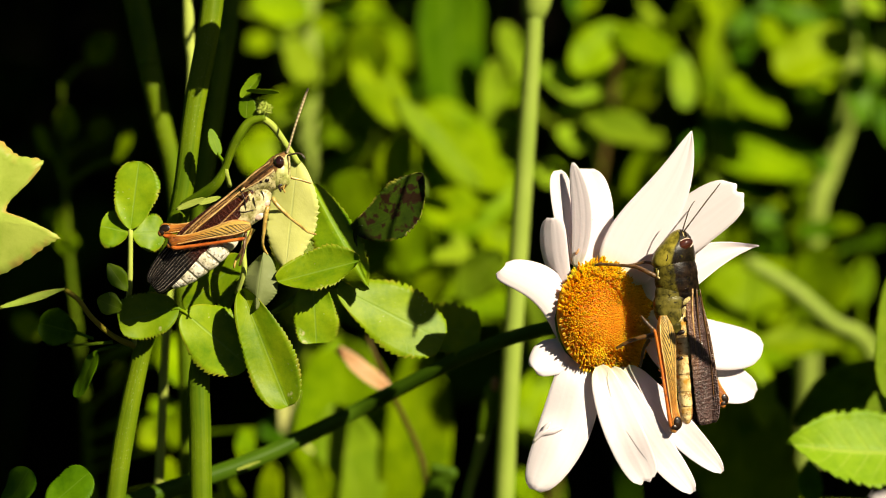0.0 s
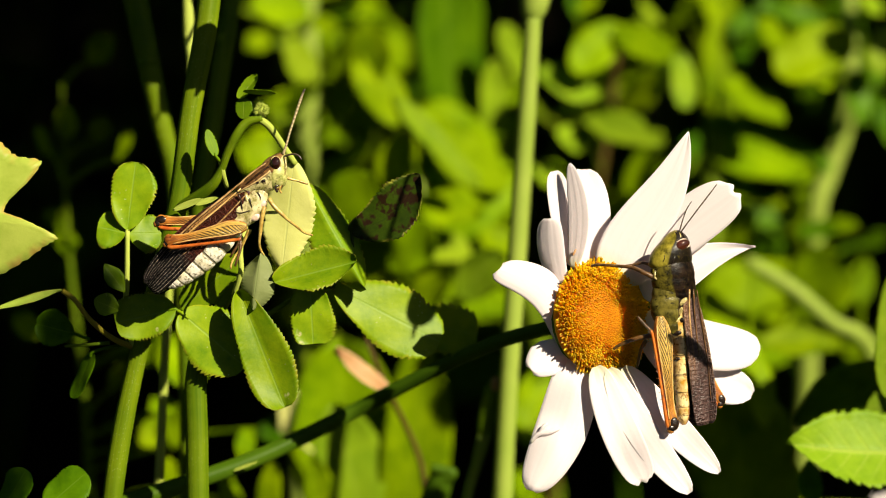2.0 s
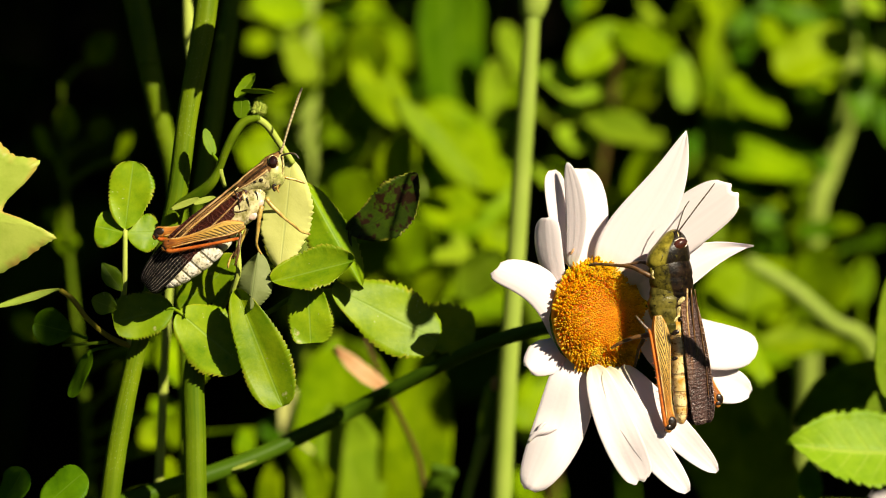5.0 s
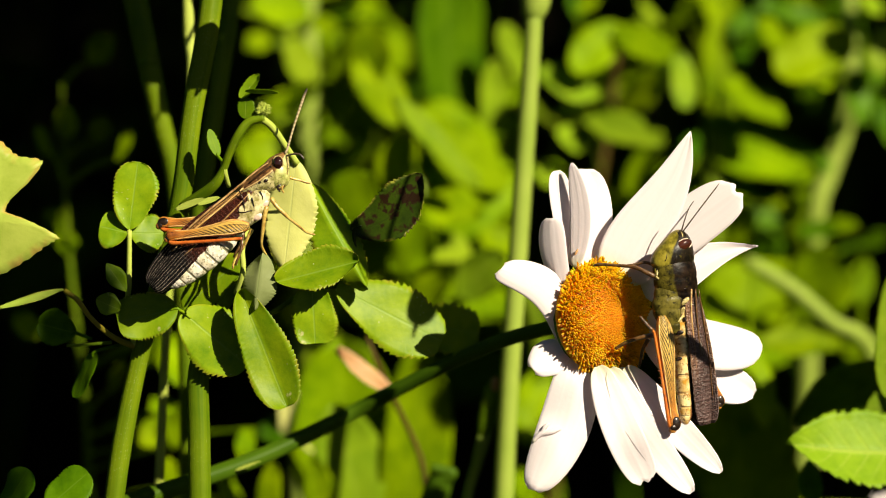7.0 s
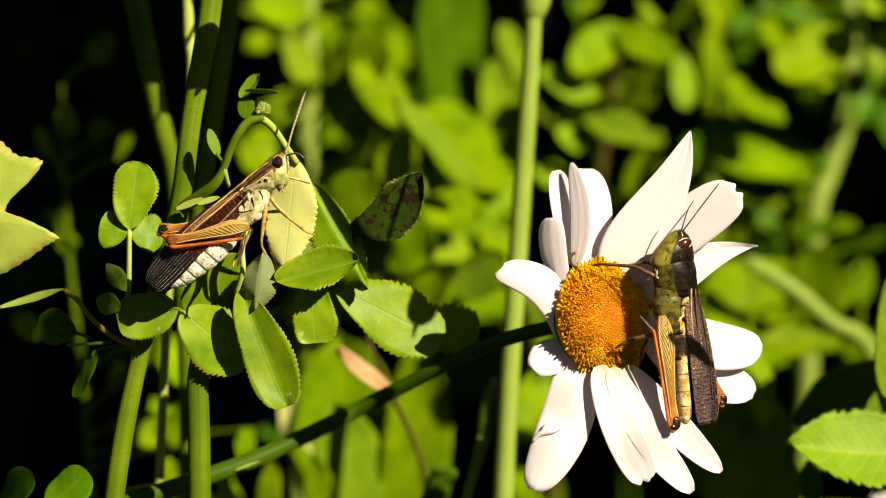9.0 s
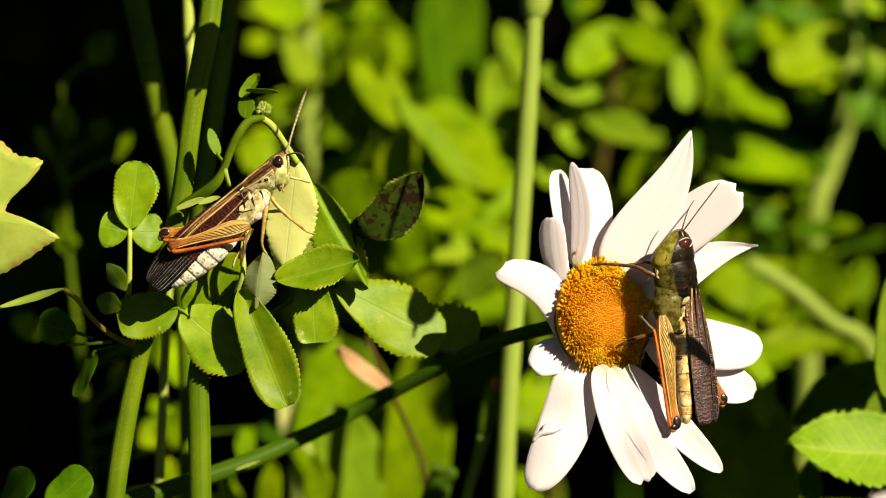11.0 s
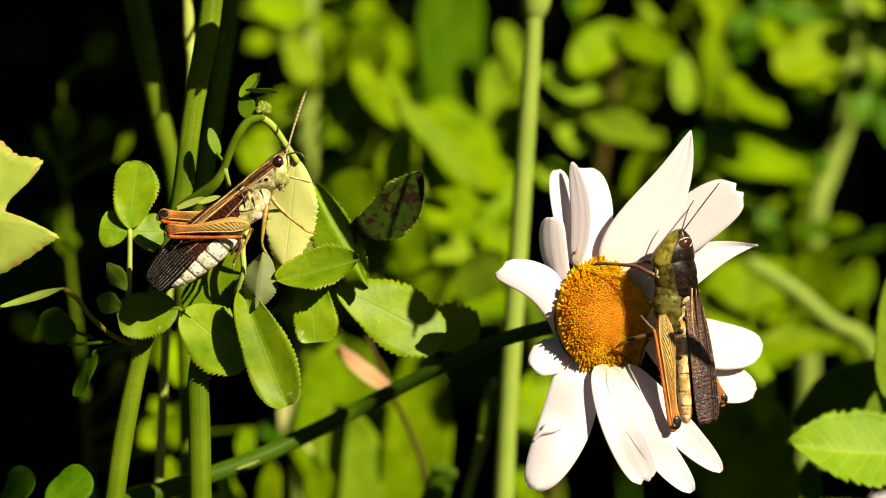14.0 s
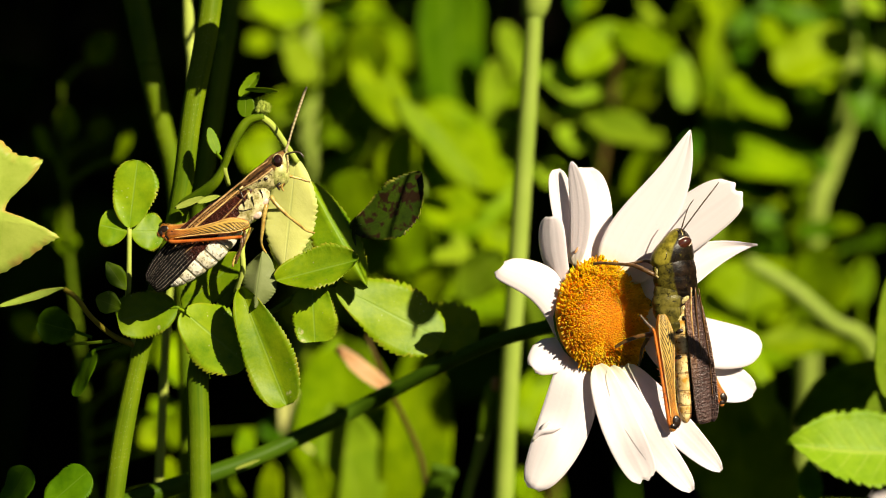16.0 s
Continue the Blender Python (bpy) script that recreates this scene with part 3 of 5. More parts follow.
part("bract", blade(bag(), at(416, 834, 14.0), at(462, 817, 13.4), 9 * U, way(0.2, 0.7, 0.6), fold=0.3, n=12, half=3), STEM_PALE, daisy, "tiny withered bract on the stalk")


def daisy_head():
    side = AXIS.cross(UP).normalized()
    up = side.cross(AXIS)
    R, H = 104 * U, 46 * U
    cup = bag()
    seg = 30
    for i, (r, z) in enumerate(((0.15, -0.42), (0.5, -0.40), (0.82, -0.30), (0.95, -0.12), (0.93, -0.04), (0.2, 0.0))):
        for k in range(seg):
            a = 2 * math.pi * k / seg
            cup["v"].append(HEART + (side * math.cos(a) + up * math.sin(a)) * (R * r) + AXIS * (R * z - 0.0001))
            cup["uv"].append((i / 5, k / seg))
    for i in range(5):
        for k in range(seg):
            a, b = i * seg + k, i * seg + (k + 1) % seg
            cup["f"].append((a, b, b + seg, a + seg))
    cup["f"].append(tuple(range(seg)))
    part("bract_cup", cup, SCALE_GREEN, daisy, "green cup of bracts behind the flower head")
    core, m = bag(), bag()
    lump(core, HEART, side * R * 0.98, up * R * 0.98, AXIS * H * 0.80, 28, 14)
    disc = part("disc", core, FLORET, daisy, "domed orange-yellow disc")
    rnd = random.Random(4)
    count = 3000
    for i in range(count):
        f = math.sqrt((i + 0.5) / count) + rnd.uniform(-0.012, 0.012)
        f = min(max(f, 0.01), 1.0)
        a = i * 2.399963 + rnd.uniform(-0.02, 0.02) / f
        q = side * math.cos(a) + up * math.sin(a)
        dip = 1 - 0.16 * math.exp(-(f / 0.22) ** 2)
        z = H * math.sqrt(max(0.0, 1 - (f * 0.985) ** 2)) * dip
        normal = (q * (f / R) + AXIS * (z / H / H)).normalized() if f < 0.98 else q
        clump = 1 + 0.6 * noise.noise((q * f * 3.1) + Vector((2, 5, 1)))
        r = R * (0.0125 + 0.012 * f * f) * rnd.uniform(0.8, 1.2)
        tall = R * (0.012 + 0.050 * f * f) * clump * rnd.uniform(0.5, 1.5)
        lean = (normal + q * rnd.uniform(-0.15, 0.2) + AXIS * 0.25).normalized()
        x = lean.orthogonal().normalized() * r
        lump(m, HEART + q * (R * f * 0.985) + AXIS * z + lean * tall * 0.35, x, lean.cross(x), lean * tall, 5, 3, 0.8)
    part("floret_mass", m, FLORET, disc, kind="stuff")


daisy_head()


def petal(b, t, width, face=(0.35, 0.1, 0.9), label="", **how):
    how = {**dict(shape=(0.34, 0.30), groove=0.0035, cup=0.10, n=26, half=8, thick=0.006), **how}
    ob = part("petal", blade(bag(), at(*b), at(*t), width * U, way(*face), **how), PETAL, daisy, label)
    return ob


petal((1098, 494, 2.2), (1224, 232, 0.4), 112, (0.35, 0.35, 0.87), shape=(0.20, 0.80), bow=0.0, bend=0.012, ess=-0.022, cup=0.03, seed=1)
petal((1112, 490, 2.8), (1310, 334, 0.8), 92, (0.38, 0.38, 0.85), shape=(0.36, 0.24), notch=0.03, cup=-0.12, bend=-0.02, seed=2)
petal((1044, 480, 2.0), (1038, 299, 3.0), 80, (0.2, 0.25, 0.9), shape=(0.4, 0.30), bow=0.02, bend=0.03, seed=3)
petal((1020, 474, 1.0), (1014, 288, 0.6), 40, (-0.42, 0.05, 0.90), label="white petal seen nearly edge-on, in its own shade", shape=(0.45, 0.5), cup=-0.04, bend=0.07, seed=4)
petal((1020, 470, 1.8), (986, 302, 1.8), 46, (0.1, 0.2, 1), seed=5)
petal((1002, 520, 0.6), (976, 386, -1.0), 52, (-0.42, 0.2, 0.88), shape=(0.5, 0.26), cup=-0.2, bow=0.03, bend=-0.05, seed=6)
petal((1008, 604, 0.2), (890, 474, -2.0), 70, (0.1, 0.35, 0.95), shape=(0.35, 0.24), bow=0.04, bend=0.19, cup=-0.25, seed=7)
petal((1014, 600, 0.6), (944, 652, -1.0), 68, (0.0, 0.4, 0.9), shape=(0.4, 0.20), cup=-0.25, angular=0.4, seed=8)
petal((1034, 622, 0.4), (948, 868, -2.5), 94, (0.15, 0.2, 1.0), shape=(0.30, 0.36), bow=0.05, bend=-0.045, cup=-0.18, label="white petal with a shrivelled scrap on it", seed=9)
petal((1060, 648, -0.7), (1146, 855, -2.6), 68, (0.1, 0.2, 1.0), shape=(0.34, 0.22), notch=0.025, bow=0.04, bend=0.03, seed=10)
petal((1082, 652, -0.7), (1226, 872, -1.9), 60, (0.1, 0.2, 1.0), shape=(0.36, 0.40), bow=0.04, bend=0.05, seed=11)
petal((1108, 650, -0.2), (1278, 836, -1.0), 58, (0.1, 0.25, 1.0), shape=(0.38, 0.46), bow=0.03, bend=0.03, seed=12)
petal((1145, 560, 3.2), (1350, 620, 4.5), 90, (0.15, 0.3, 1.0), shape=(0.42, 0.32), cup=-0.12, bend=0.07, seed=13)
petal((1140, 590, 3.6), (1336, 698, 5.0), 86, (0.15, 0.2, 1.0), shape=(0.42, 0.40), bend=0.05, seed=14)
petal((1140, 516, 3.0), (1343, 437, 3.4), 82, (0.1, 0.4, 0.9), shape=(0.30, 1.05), cup=0.2, bend=-0.05, ess=0.02, seed=15)
petal((1098, 652, 0.6), (1196, 772, 0.3), 40, (0.1, 0.2, 1.0), shape=(0.38, 0.45), seed=16)
scrap = bag()
tube(scrap, [(at(944, 782, -2.0), 3 * U), (at(958, 768, -2.0), 5 * U), (at(978, 764, -2.0), 5 * U), (at(996, 758, -2.0), 2 * U)], 4, 7)
tube(scrap, [(at(958, 770, -2.0), 3 * U), (at(966, 756, -2.0), 4 * U), (at(974, 748, -2.0), 2 * U)], 4, 7)
part("shrivelled_scrap", scrap, PETAL, daisy, "shrivelled yellowish scrap of a petal")

for u, v, d, a in ((1046, 392, 1.4, 0.2), (1022, 446, 0.6, 0.5), (1090, 452, 2.2, -0.4), (1106, 800, -2.0, 1.0), (1066, 688, 0.0, 0.7)):
    q = at(u, v, d)
    part("dark_speck", lump(bag(), q, way(math.sin(a), math.cos(a), 0) * 7 * U, AHEAD * 1.5 * U, way(math.cos(a), -math.sin(a), 0) * 2.2 * U, 8, 6), DRY, daisy, "small brown speck of plant dirt")

# ---- stalks between ----
tall_stalk = plant("plantain_stalk", "pale green upright stalk with a bud on top", "stalk", (893, 900, 32))
part("stem", stalk([(946, 20, 32, 15), (938, 150, 32, 16), (924, 350, 32, 17), (910, 560, 32, 17), (900, 720, 32, 17), (891, 900, 32, 18)], 6, 14, ground=True), STALK, tall_stalk)
part("bud", lump(bag(), at(951, -8, 32), RIGHT * 30 * U, AHEAD * 28 * U, UP * 56 * U + RIGHT * 8 * U, 16, 12, 0.8), STALK, tall_stalk, "closed grey-green flower bud")

bud_stalk = plant("young_plantain_stalk", "short green stalk with a slender closed bud", "stalk", (820, 900, 36))
part("stem", stalk([(858, 770, 34, 12), (844, 820, 35, 9), (832, 860, 36, 8), (824, 900, 36, 8)], 5, 10, ground=True), STALK, bud_stalk)
part("bud", lump(bag(), at(866, 724, 34), RIGHT * 19 * U, AHEAD * 18 * U, UP * 62 * U + RIGHT * 13 * U, 14, 10, 0.8), GREEN_YOUNG, bud_stalk)
part("bud_tip", lump(bag(), at(876, 680, 33.0), RIGHT * 8 * U, AHEAD * 8 * U, UP * 15 * U, 10, 6), DRY, bud_stalk, "orange-brown bud tip")

# ---- grasshoppers ----
def wing_paint(name, dark, light, streak, streak_at, tip=0.0, ray=(0.42, 0.34, 0.25), gloss=0.35, beads=0.4):
    """A folded forewing: pale streaks along one edge, small cells between the veins, perhaps a black tip with thin pale rays."""
    p = Paint(name)
    x, y = p.split.outputs["X"], p.split.outputs["Y"]
    bent = p.math("MULTIPLY_ADD", p.noise(1.0, 2, 0.5, (4.0, 2.0, 1.0)), 0.07, y)
    vein = p.ramp(p.math("SINE", p.math("MULTIPLY", bent, 88.0)), 0.72, 0.98)
    cross = p.ramp(p.math("SINE", p.math("MULTIPLY_ADD", p.noise(1700, 2), 10.0, p.math("MULTIPLY", x, 190.0))), 0.45, 0.95)
    cell = p.node("ShaderNodeTexVoronoi", Vector=p.coord.outputs["Object"], Scale=5600.0)
    colour = p.mix(p.ramp(p.noise(420, 4, 0.6), 0.35, 0.68), dark, light)
    colour = p.mix(p.math("MULTIPLY", cross, 0.40), colour, [min(1.0, 2.3 * k) for k in light])
    colour = p.mix(p.math("MULTIPLY", vein, 0.50), colour, [min(1.0, 2.8 * k) for k in light])
    band = p.math("MULTIPLY", p.ramp(y, streak_at, streak_at + 0.05), p.ramp(p.noise(1.0, 4, 0.65, (2.2, 34.0, 1.0)), 0.40, 0.56))
    colour = p.mix(p.math("MULTIPLY", band, p.ramp(x, 0.72, 0.50)), colour, streak)
    if tip:
        colour = p.mix(p.math("MULTIPLY", p.ramp(p.math("MULTIPLY_ADD", y, 0.14, x), 0.58, 0.72), tip), colour, (0.003, 0.002, 0.002))
        thin = p.math("MULTIPLY", p.ramp(p.math("SINE", p.math("MULTIPLY", bent, 74.0)), 0.90, 1.0), p.ramp(x, 0.60, 0.76))
        thin = p.math("MULTIPLY", thin, p.ramp(p.noise(1800, 3), 0.34, 0.50))
        colour = p.mix(p.math("MULTIPLY", thin, 0.75), colour, ray)
    height = p.math("ADD", p.math("MULTIPLY", vein, 0.8), p.math("ADD", p.math("MULTIPLY", cross, 0.35), p.math("MULTIPLY", cell.outputs["Distance"], beads)))
    return p.done(colour, p.ramp(cell.outputs["Distance"], -0.3, 1.9), p.bump(height, 1.0, 0.00016), gloss=gloss)


def flank_paint(name, back_dark, back_light, side_dark, side_light, cut=0.4, mark=(0.03, 0.02, 0.01), line=None, cracks=0.5, scale=1500, rough=0.32, gloss=0.4, share=0.58):
    """Cuticle with a dark back and paler mottled flanks, a fine ridge line between them and dark cracks between small plates."""
    p = Paint(name)
    y = p.split.outputs["Y"]
    up = p.math("MULTIPLY_ADD", p.noise(1100, 3), 0.24, p.math("SUBTRACT", p.math("COSINE", p.math("MULTIPLY", y, 6.2832)), 0.12))
    patch, grain = p.noise(scale, 4, 0.62), p.noise(4600, 3, 0.6)
    back = p.mix(p.ramp(patch, 0.40, 0.64), back_dark, back_light)
    side = p.mix(p.ramp(patch, 0.36, 0.60), side_dark, side_light)
    side = p.mix(p.math("MULTIPLY", p.ramp(p.noise(scale * 1.9, 4, 0.6), share, share + 0.06), 0.85), side, mark)
    edge = p.t.nodes.new("ShaderNodeTexVoronoi")
    edge.feature = "DISTANCE_TO_EDGE"
    p.put(edge, "Vector", p.coord.outputs["Object"])
    p.put(edge, "Scale", scale * 0.8)
    crack = p.math("MULTIPLY", p.ramp(edge.outputs["Distance"], 0.09, 0.02), p.ramp(p.noise(scale * 0.7, 2), 0.46, 0.56))
    side = p.mix(p.math("MULTIPLY", crack, cracks), side, mark)
    colour = p.mix(p.ramp(up, cut, cut + 0.10), side, back)
    if line:
        colour = p.mix(p.math("MULTIPLY", p.ramp(p.math("ABSOLUTE", p.math("SUBTRACT", up, cut + 0.16)), 0.07, 0.03), 0.8), colour, line)
    colour = p.mix(p.math("MULTIPLY", p.ramp(grain, 0.58, 0.74), 0.22), colour, side_light)
    height = p.math("ADD", p.math("MULTIPLY", patch, 0.8), p.math("SUBTRACT", p.math("MULTIPLY", grain, 0.5), p.math("MULTIPLY", crack, cracks)))
    return p.done(colour, rough, p.bump(height, 0.7, 0.00006), gloss=gloss)


def feeler_paint():
    """A banded antenna, pale below and dark towards its tip."""
    p = Paint("antenna_banded")
    x = p.split.outputs["X"]
    ring = p.ramp(p.math("SINE", p.math("MULTIPLY", x, 150.0)), -0.2, 0.5)
    colour = p.mix(p.math("MULTIPLY", ring, 0.55), (0.50, 0.40, 0.22), (0.12, 0.075, 0.03))
    colour = p.mix(p.ramp(x, 0.72, 0.92), colour, (0.035, 0.024, 0.014))
    return p.done(colour, 0.4, p.bump(ring, 0.4, 0.00005), gloss=0.4)


def thigh_paint(name, base, dark, ridge, panel=(0.42, 0.32, 0.06), lower=False):
    p = Paint(name)
    x, y = p.split.outputs["X"], p.split.outputs["Y"]
    away = p.math("ABSOLUTE", p.math("SUBTRACT", p.math("PINGPONG", y, 0.5), 0.25))
    bars = p.ramp(p.math("SINE", p.math("MULTIPLY", p.math("ADD", x, p.math("MULTIPLY", away, 1.1)), 135.0)), -0.1, 0.5)
    field = p.ramp(away, 0.16, 0.10)
    if lower:
        down = p.math("PINGPONG", y, 0.5)
        bars = p.ramp(p.math("SINE", p.math("MULTIPLY", p.math("SUBTRACT", x, p.math("MULTIPLY", down, -0.45)), 165.0)), 0.0, 0.6)
        field = p.math("MULTIPLY", p.ramp(down, 0.185, 0.205), p.ramp(down, 0.395, 0.375))
    bars = p.math("MULTIPLY", bars, p.math("MULTIPLY", field, p.ramp(x, 0.72, 0.50)))
    colour = p.mix(p.ramp(p.noise(700, 3), 0.35, 0.7), base, ridge)
    colour = p.mix(p.math("MULTIPLY", p.math("MULTIPLY", p.ramp(x, 0.62, 0.35), p.ramp(away, 0.16, 0.12)), 0.75), colour, panel)
    colour = p.mix(p.math("MULTIPLY", bars, 0.9), colour, dark)
    smear = p.ramp(p.noise(1.0, 3, 0.6, (3.0, 26.0, 1.0)), 0.50, 0.66)
    colour = p.mix(p.math("MULTIPLY", smear, 0.75), colour, dark)
    rail = p.math("MULTIPLY", p.ramp(p.math("ABSOLUTE", p.math("SUBTRACT", away, 0.155)), 0.025, 0.008), 0.7)
    colour = p.mix(rail, colour, ridge)
    return p.done(colour, 0.33, p.bump(p.math("SUBTRACT", rail, bars), 0.5, 0.00010), 0.0, gloss=0.5)


def belly_paint(name, base, light, mark, rings=0.85):
    p = Paint(name)
    x, y = p.split.outputs["X"], p.split.outputs["Y"]
    ring = p.ramp(p.math("COSINE", p.math("MULTIPLY", x, 56.5)), 0.80, 0.97)
    colour = p.mix(p.ramp(p.noise(900, 3), 0.4, 0.65), base, light)
    colour = p.mix(p.math("MULTIPLY", ring, rings), colour, mark)
    blot = p.ramp(p.noise(3000, 4, 0.65), 0.53, 0.62)
    colour = p.mix(p.math("MULTIPLY", blot, 0.8), colour, mark)
    upper = p.ramp(p.math("COSINE", p.math("MULTIPLY", y, 6.283)), 0.25, 0.6)
    colour = p.mix(upper, colour, (0.10, 0.035, 0.015))
    return p.done(colour, 0.36 if rings > 0.5 else 0.16, p.bump(p.math("ADD", p.math("MULTIPLY", ring, -1.0), p.noise(2500, 2)), 0.7, 0.0001), 0.0, gloss=0.5)


FACE = flank_paint("head_green_and_brown", (0.05, 0.020, 0.006), (0.22, 0.11, 0.035), (0.17, 0.19, 0.035), (0.46, 0.44, 0.15), -0.08, (0.10, 0.08, 0.02), None, 0.22, 1500, share=0.61)
SADDLE = flank_paint("pronotum_brown_and_green", (0.035, 0.013, 0.005), (0.17, 0.080, 0.026), (0.16, 0.15, 0.035), (0.50, 0.44, 0.21), -0.12, (0.05, 0.035, 0.012), (0.52, 0.36, 0.15), 0.3, 1700, share=0.56)
CHEST = flank_paint("thorax_mottled", (0.06, 0.025, 0.010), (0.24, 0.13, 0.05), (0.20, 0.18, 0.05), (0.60, 0.53, 0.29), 0.30, (0.07, 0.045, 0.015), None, 0.35, 1500, 0.26, share=0.60)
CREAM = shell_paint("plate_cream", (0.48, 0.34, 0.25), (0.74, 0.60, 0.50), 1500, 0.22, 0.5, (0.20, 0.11, 0.06), 0.63)
BACK = shell_paint("crown_brown", (0.06, 0.026, 0.008), (0.24, 0.14, 0.05), 1700, 0.36, 0.8, (0.02, 0.011, 0.005), 0.58)
# Black half of the head: dark crown plus cast shade put into the colour.
OLIVE = flank_paint("head_olive", (0.004, 0.003, 0.002), (0.014, 0.009, 0.004), (0.050, 0.043, 0.003), (0.235, 0.195, 0.022), -0.42, (0.03, 0.026, 0.005), None, 0.0, 1100, 0.34, 0.16, 0.72)
OLIVE_SADDLE = flank_paint("pronotum_dark_and_olive", (0.003, 0.002, 0.0015), (0.016, 0.009, 0.005), (0.014, 0.012, 0.002), (0.085, 0.070, 0.009), -0.42, (0.005, 0.004, 0.002), None, 0.15, 1300, 0.36, 0.10, 0.58)
OLIVE_CHEST = flank_paint("thorax_olive", (0.006, 0.004, 0.002), (0.03, 0.018, 0.008), (0.028, 0.025, 0.004), (0.115, 0.096, 0.016), 0.10, (0.005, 0.004, 0.002), None, 0.3, 1300, 0.32, 0.16, 0.58)
KEEL = shell_paint("keel_cream", (0.44, 0.24, 0.06), (0.70, 0.48, 0.20), 900, 0.25, 0.4)
STRAW = shell_paint("plate_straw", (0.20, 0.15, 0.04), (0.54, 0.45, 0.20), 1900, 0.25, 1.0, (0.05, 0.035, 0.01), 0.56)
DARK_BACK = shell_paint("band_dark_brown", (0.012, 0.006, 0.003), (0.05, 0.024, 0.010), 1900, 0.4, 0.7, gloss=0.2)
EYE_PAINT = shell_paint("eye", (0.010, 0.003, 0.002), (0.030, 0.008, 0.005), 2500, 0.07, 0.02, gloss=0.9)
KNEE = shell_paint("knee_black", (0.006, 0.004, 0.003), (0.022, 0.012, 0.007), 2500, 0.24, 0.4, gloss=0.5)
KNEE_BROWN = shell_paint("knee_brown", (0.12, 0.035, 0.006), (0.42, 0.17, 0.03), 2200, 0.26, 0.5, (0.02, 0.008, 0.003), 0.60, gloss=0.6)
EYE_BROWN = shell_paint("eye_red_brown", (0.016, 0.004, 0.002), (0.060, 0.016, 0.008), 1500, 0.08, 0.1, gloss=0.9)
SHIN = shell_paint("shin_orange", (0.34, 0.065, 0.008), (0.58, 0.17, 0.025), 900, 0.30, 0.3, (0.15, 0.03, 0.006), 0.62)
LEG = shell_paint("leg_yellow", (0.28, 0.16, 0.025), (0.50, 0.36, 0.09), 1700, 0.33, 0.5, (0.07, 0.032, 0.010), 0.57)
LEG_BROWN = shell_paint("leg_brown", (0.030, 0.014, 0.004), (0.13, 0.060, 0.016), 1800, 0.35, 0.5)
FEELER = feeler_paint()
FEELER_DARK = shell_paint("antenna_dark", (0.03, 0.02, 0.012), (0.08, 0.055, 0.03), 1500, 0.4, 0.3)
WING = wing_paint("wing_brown", (0.012, 0.003, 0.002), (0.055, 0.012, 0.006), (0.56, 0.30, 0.10), 0.58, 0.99, (0.60, 0.50, 0.40), gloss=0.25)
WING_GREY = wing_paint("wing_grey_brown", (0.016, 0.008, 0.007), (0.075, 0.038, 0.032), (0.20, 0.10, 0.05), 0.74, gloss=0.7, beads=0.8)
RAIL = shell_paint("wing_edge_tan", (0.20, 0.09, 0.025), (0.54, 0.35, 0.15), 1500, 0.33, 0.5, (0.05, 0.02, 0.008), 0.58)
THIGH = thigh_paint("thigh_orange", (0.24, 0.066, 0.008), (0.010, 0.004, 0.002), (0.46, 0.17, 0.022), (0.54, 0.37, 0.08), True)
THIGH_OLIVE = thigh_paint("thigh_ochre", (0.26, 0.085, 0.008), (0.018, 0.009, 0.003), (0.50, 0.20, 0.022), (0.52, 0.37, 0.09))
BELLY = belly_paint("belly_pale", (0.58, 0.52, 0.36), (0.80, 0.76, 0.66), (0.07, 0.06, 0.02))
BELLY_GOLD = belly_paint("belly_gold", (0.42, 0.22, 0.03), (0.72, 0.58, 0.28), (0.16, 0.06, 0.008), 0.14)


class Body:
    """An animal's axes: a towards its head, b towards its back, c towards its seen flank, in grid steps."""

    def __init__(self, u, v, d, a, b, lean=0.0):
        self.o = at(u, v, d)
        A = (RIGHT * a[0] - UP * a[1]).normalized()
        B = (RIGHT * b[0] - UP * b[1]).normalized()
        C = -AHEAD
        B = (B * math.cos(radians(lean)) - C * math.sin(radians(lean))).normalized()
        C = A.cross(B).normalized()
        if C.dot(AHEAD) > 0:
            C = -C
        self.axes = (self.o, A * U, B * U, C * U)
        self.A, self.B, self.C = A * U, B * U, C * U

    def __call__(self, a, b, c=0.0):
        return self.o + self.A * a + self.B * b + self.C * c

    def spot(self, u, v, c=0.0):
        """A spot given on the grid, c steps towards the seen flank."""
        return at(u, v, (self.o - EYE).dot(AHEAD) / MM - 250) + self.C * c


def limb(body, rows, seg=8):
    """A thin leg through rows of (a, b, c, radius)."""
    return tube(bag(), [(body(a, b, c), r * U) for a, b, c, r in rows], 4, seg)


def thin(body, rows, seg=8):
    """A thin leg or feeler through rows of (u, v, c, radius)."""
    return tube(bag(), [(body.spot(u, v, c), r * U) for u, v, c, r in rows], 4, seg)


def plate(body, u, v, c, wide, tall, turn=0.0, deep=6.0):
    """A small domed body plate."""
    x = way(math.cos(radians(turn)), math.sin(radians(turn)), 0) * U
    y = way(-math.sin(radians(turn)), math.cos(radians(turn)), 0) * U
    return lump(bag(), body.spot(u, v, c), x * wide, y * tall, body.C * deep, 14, 8, 0.8)


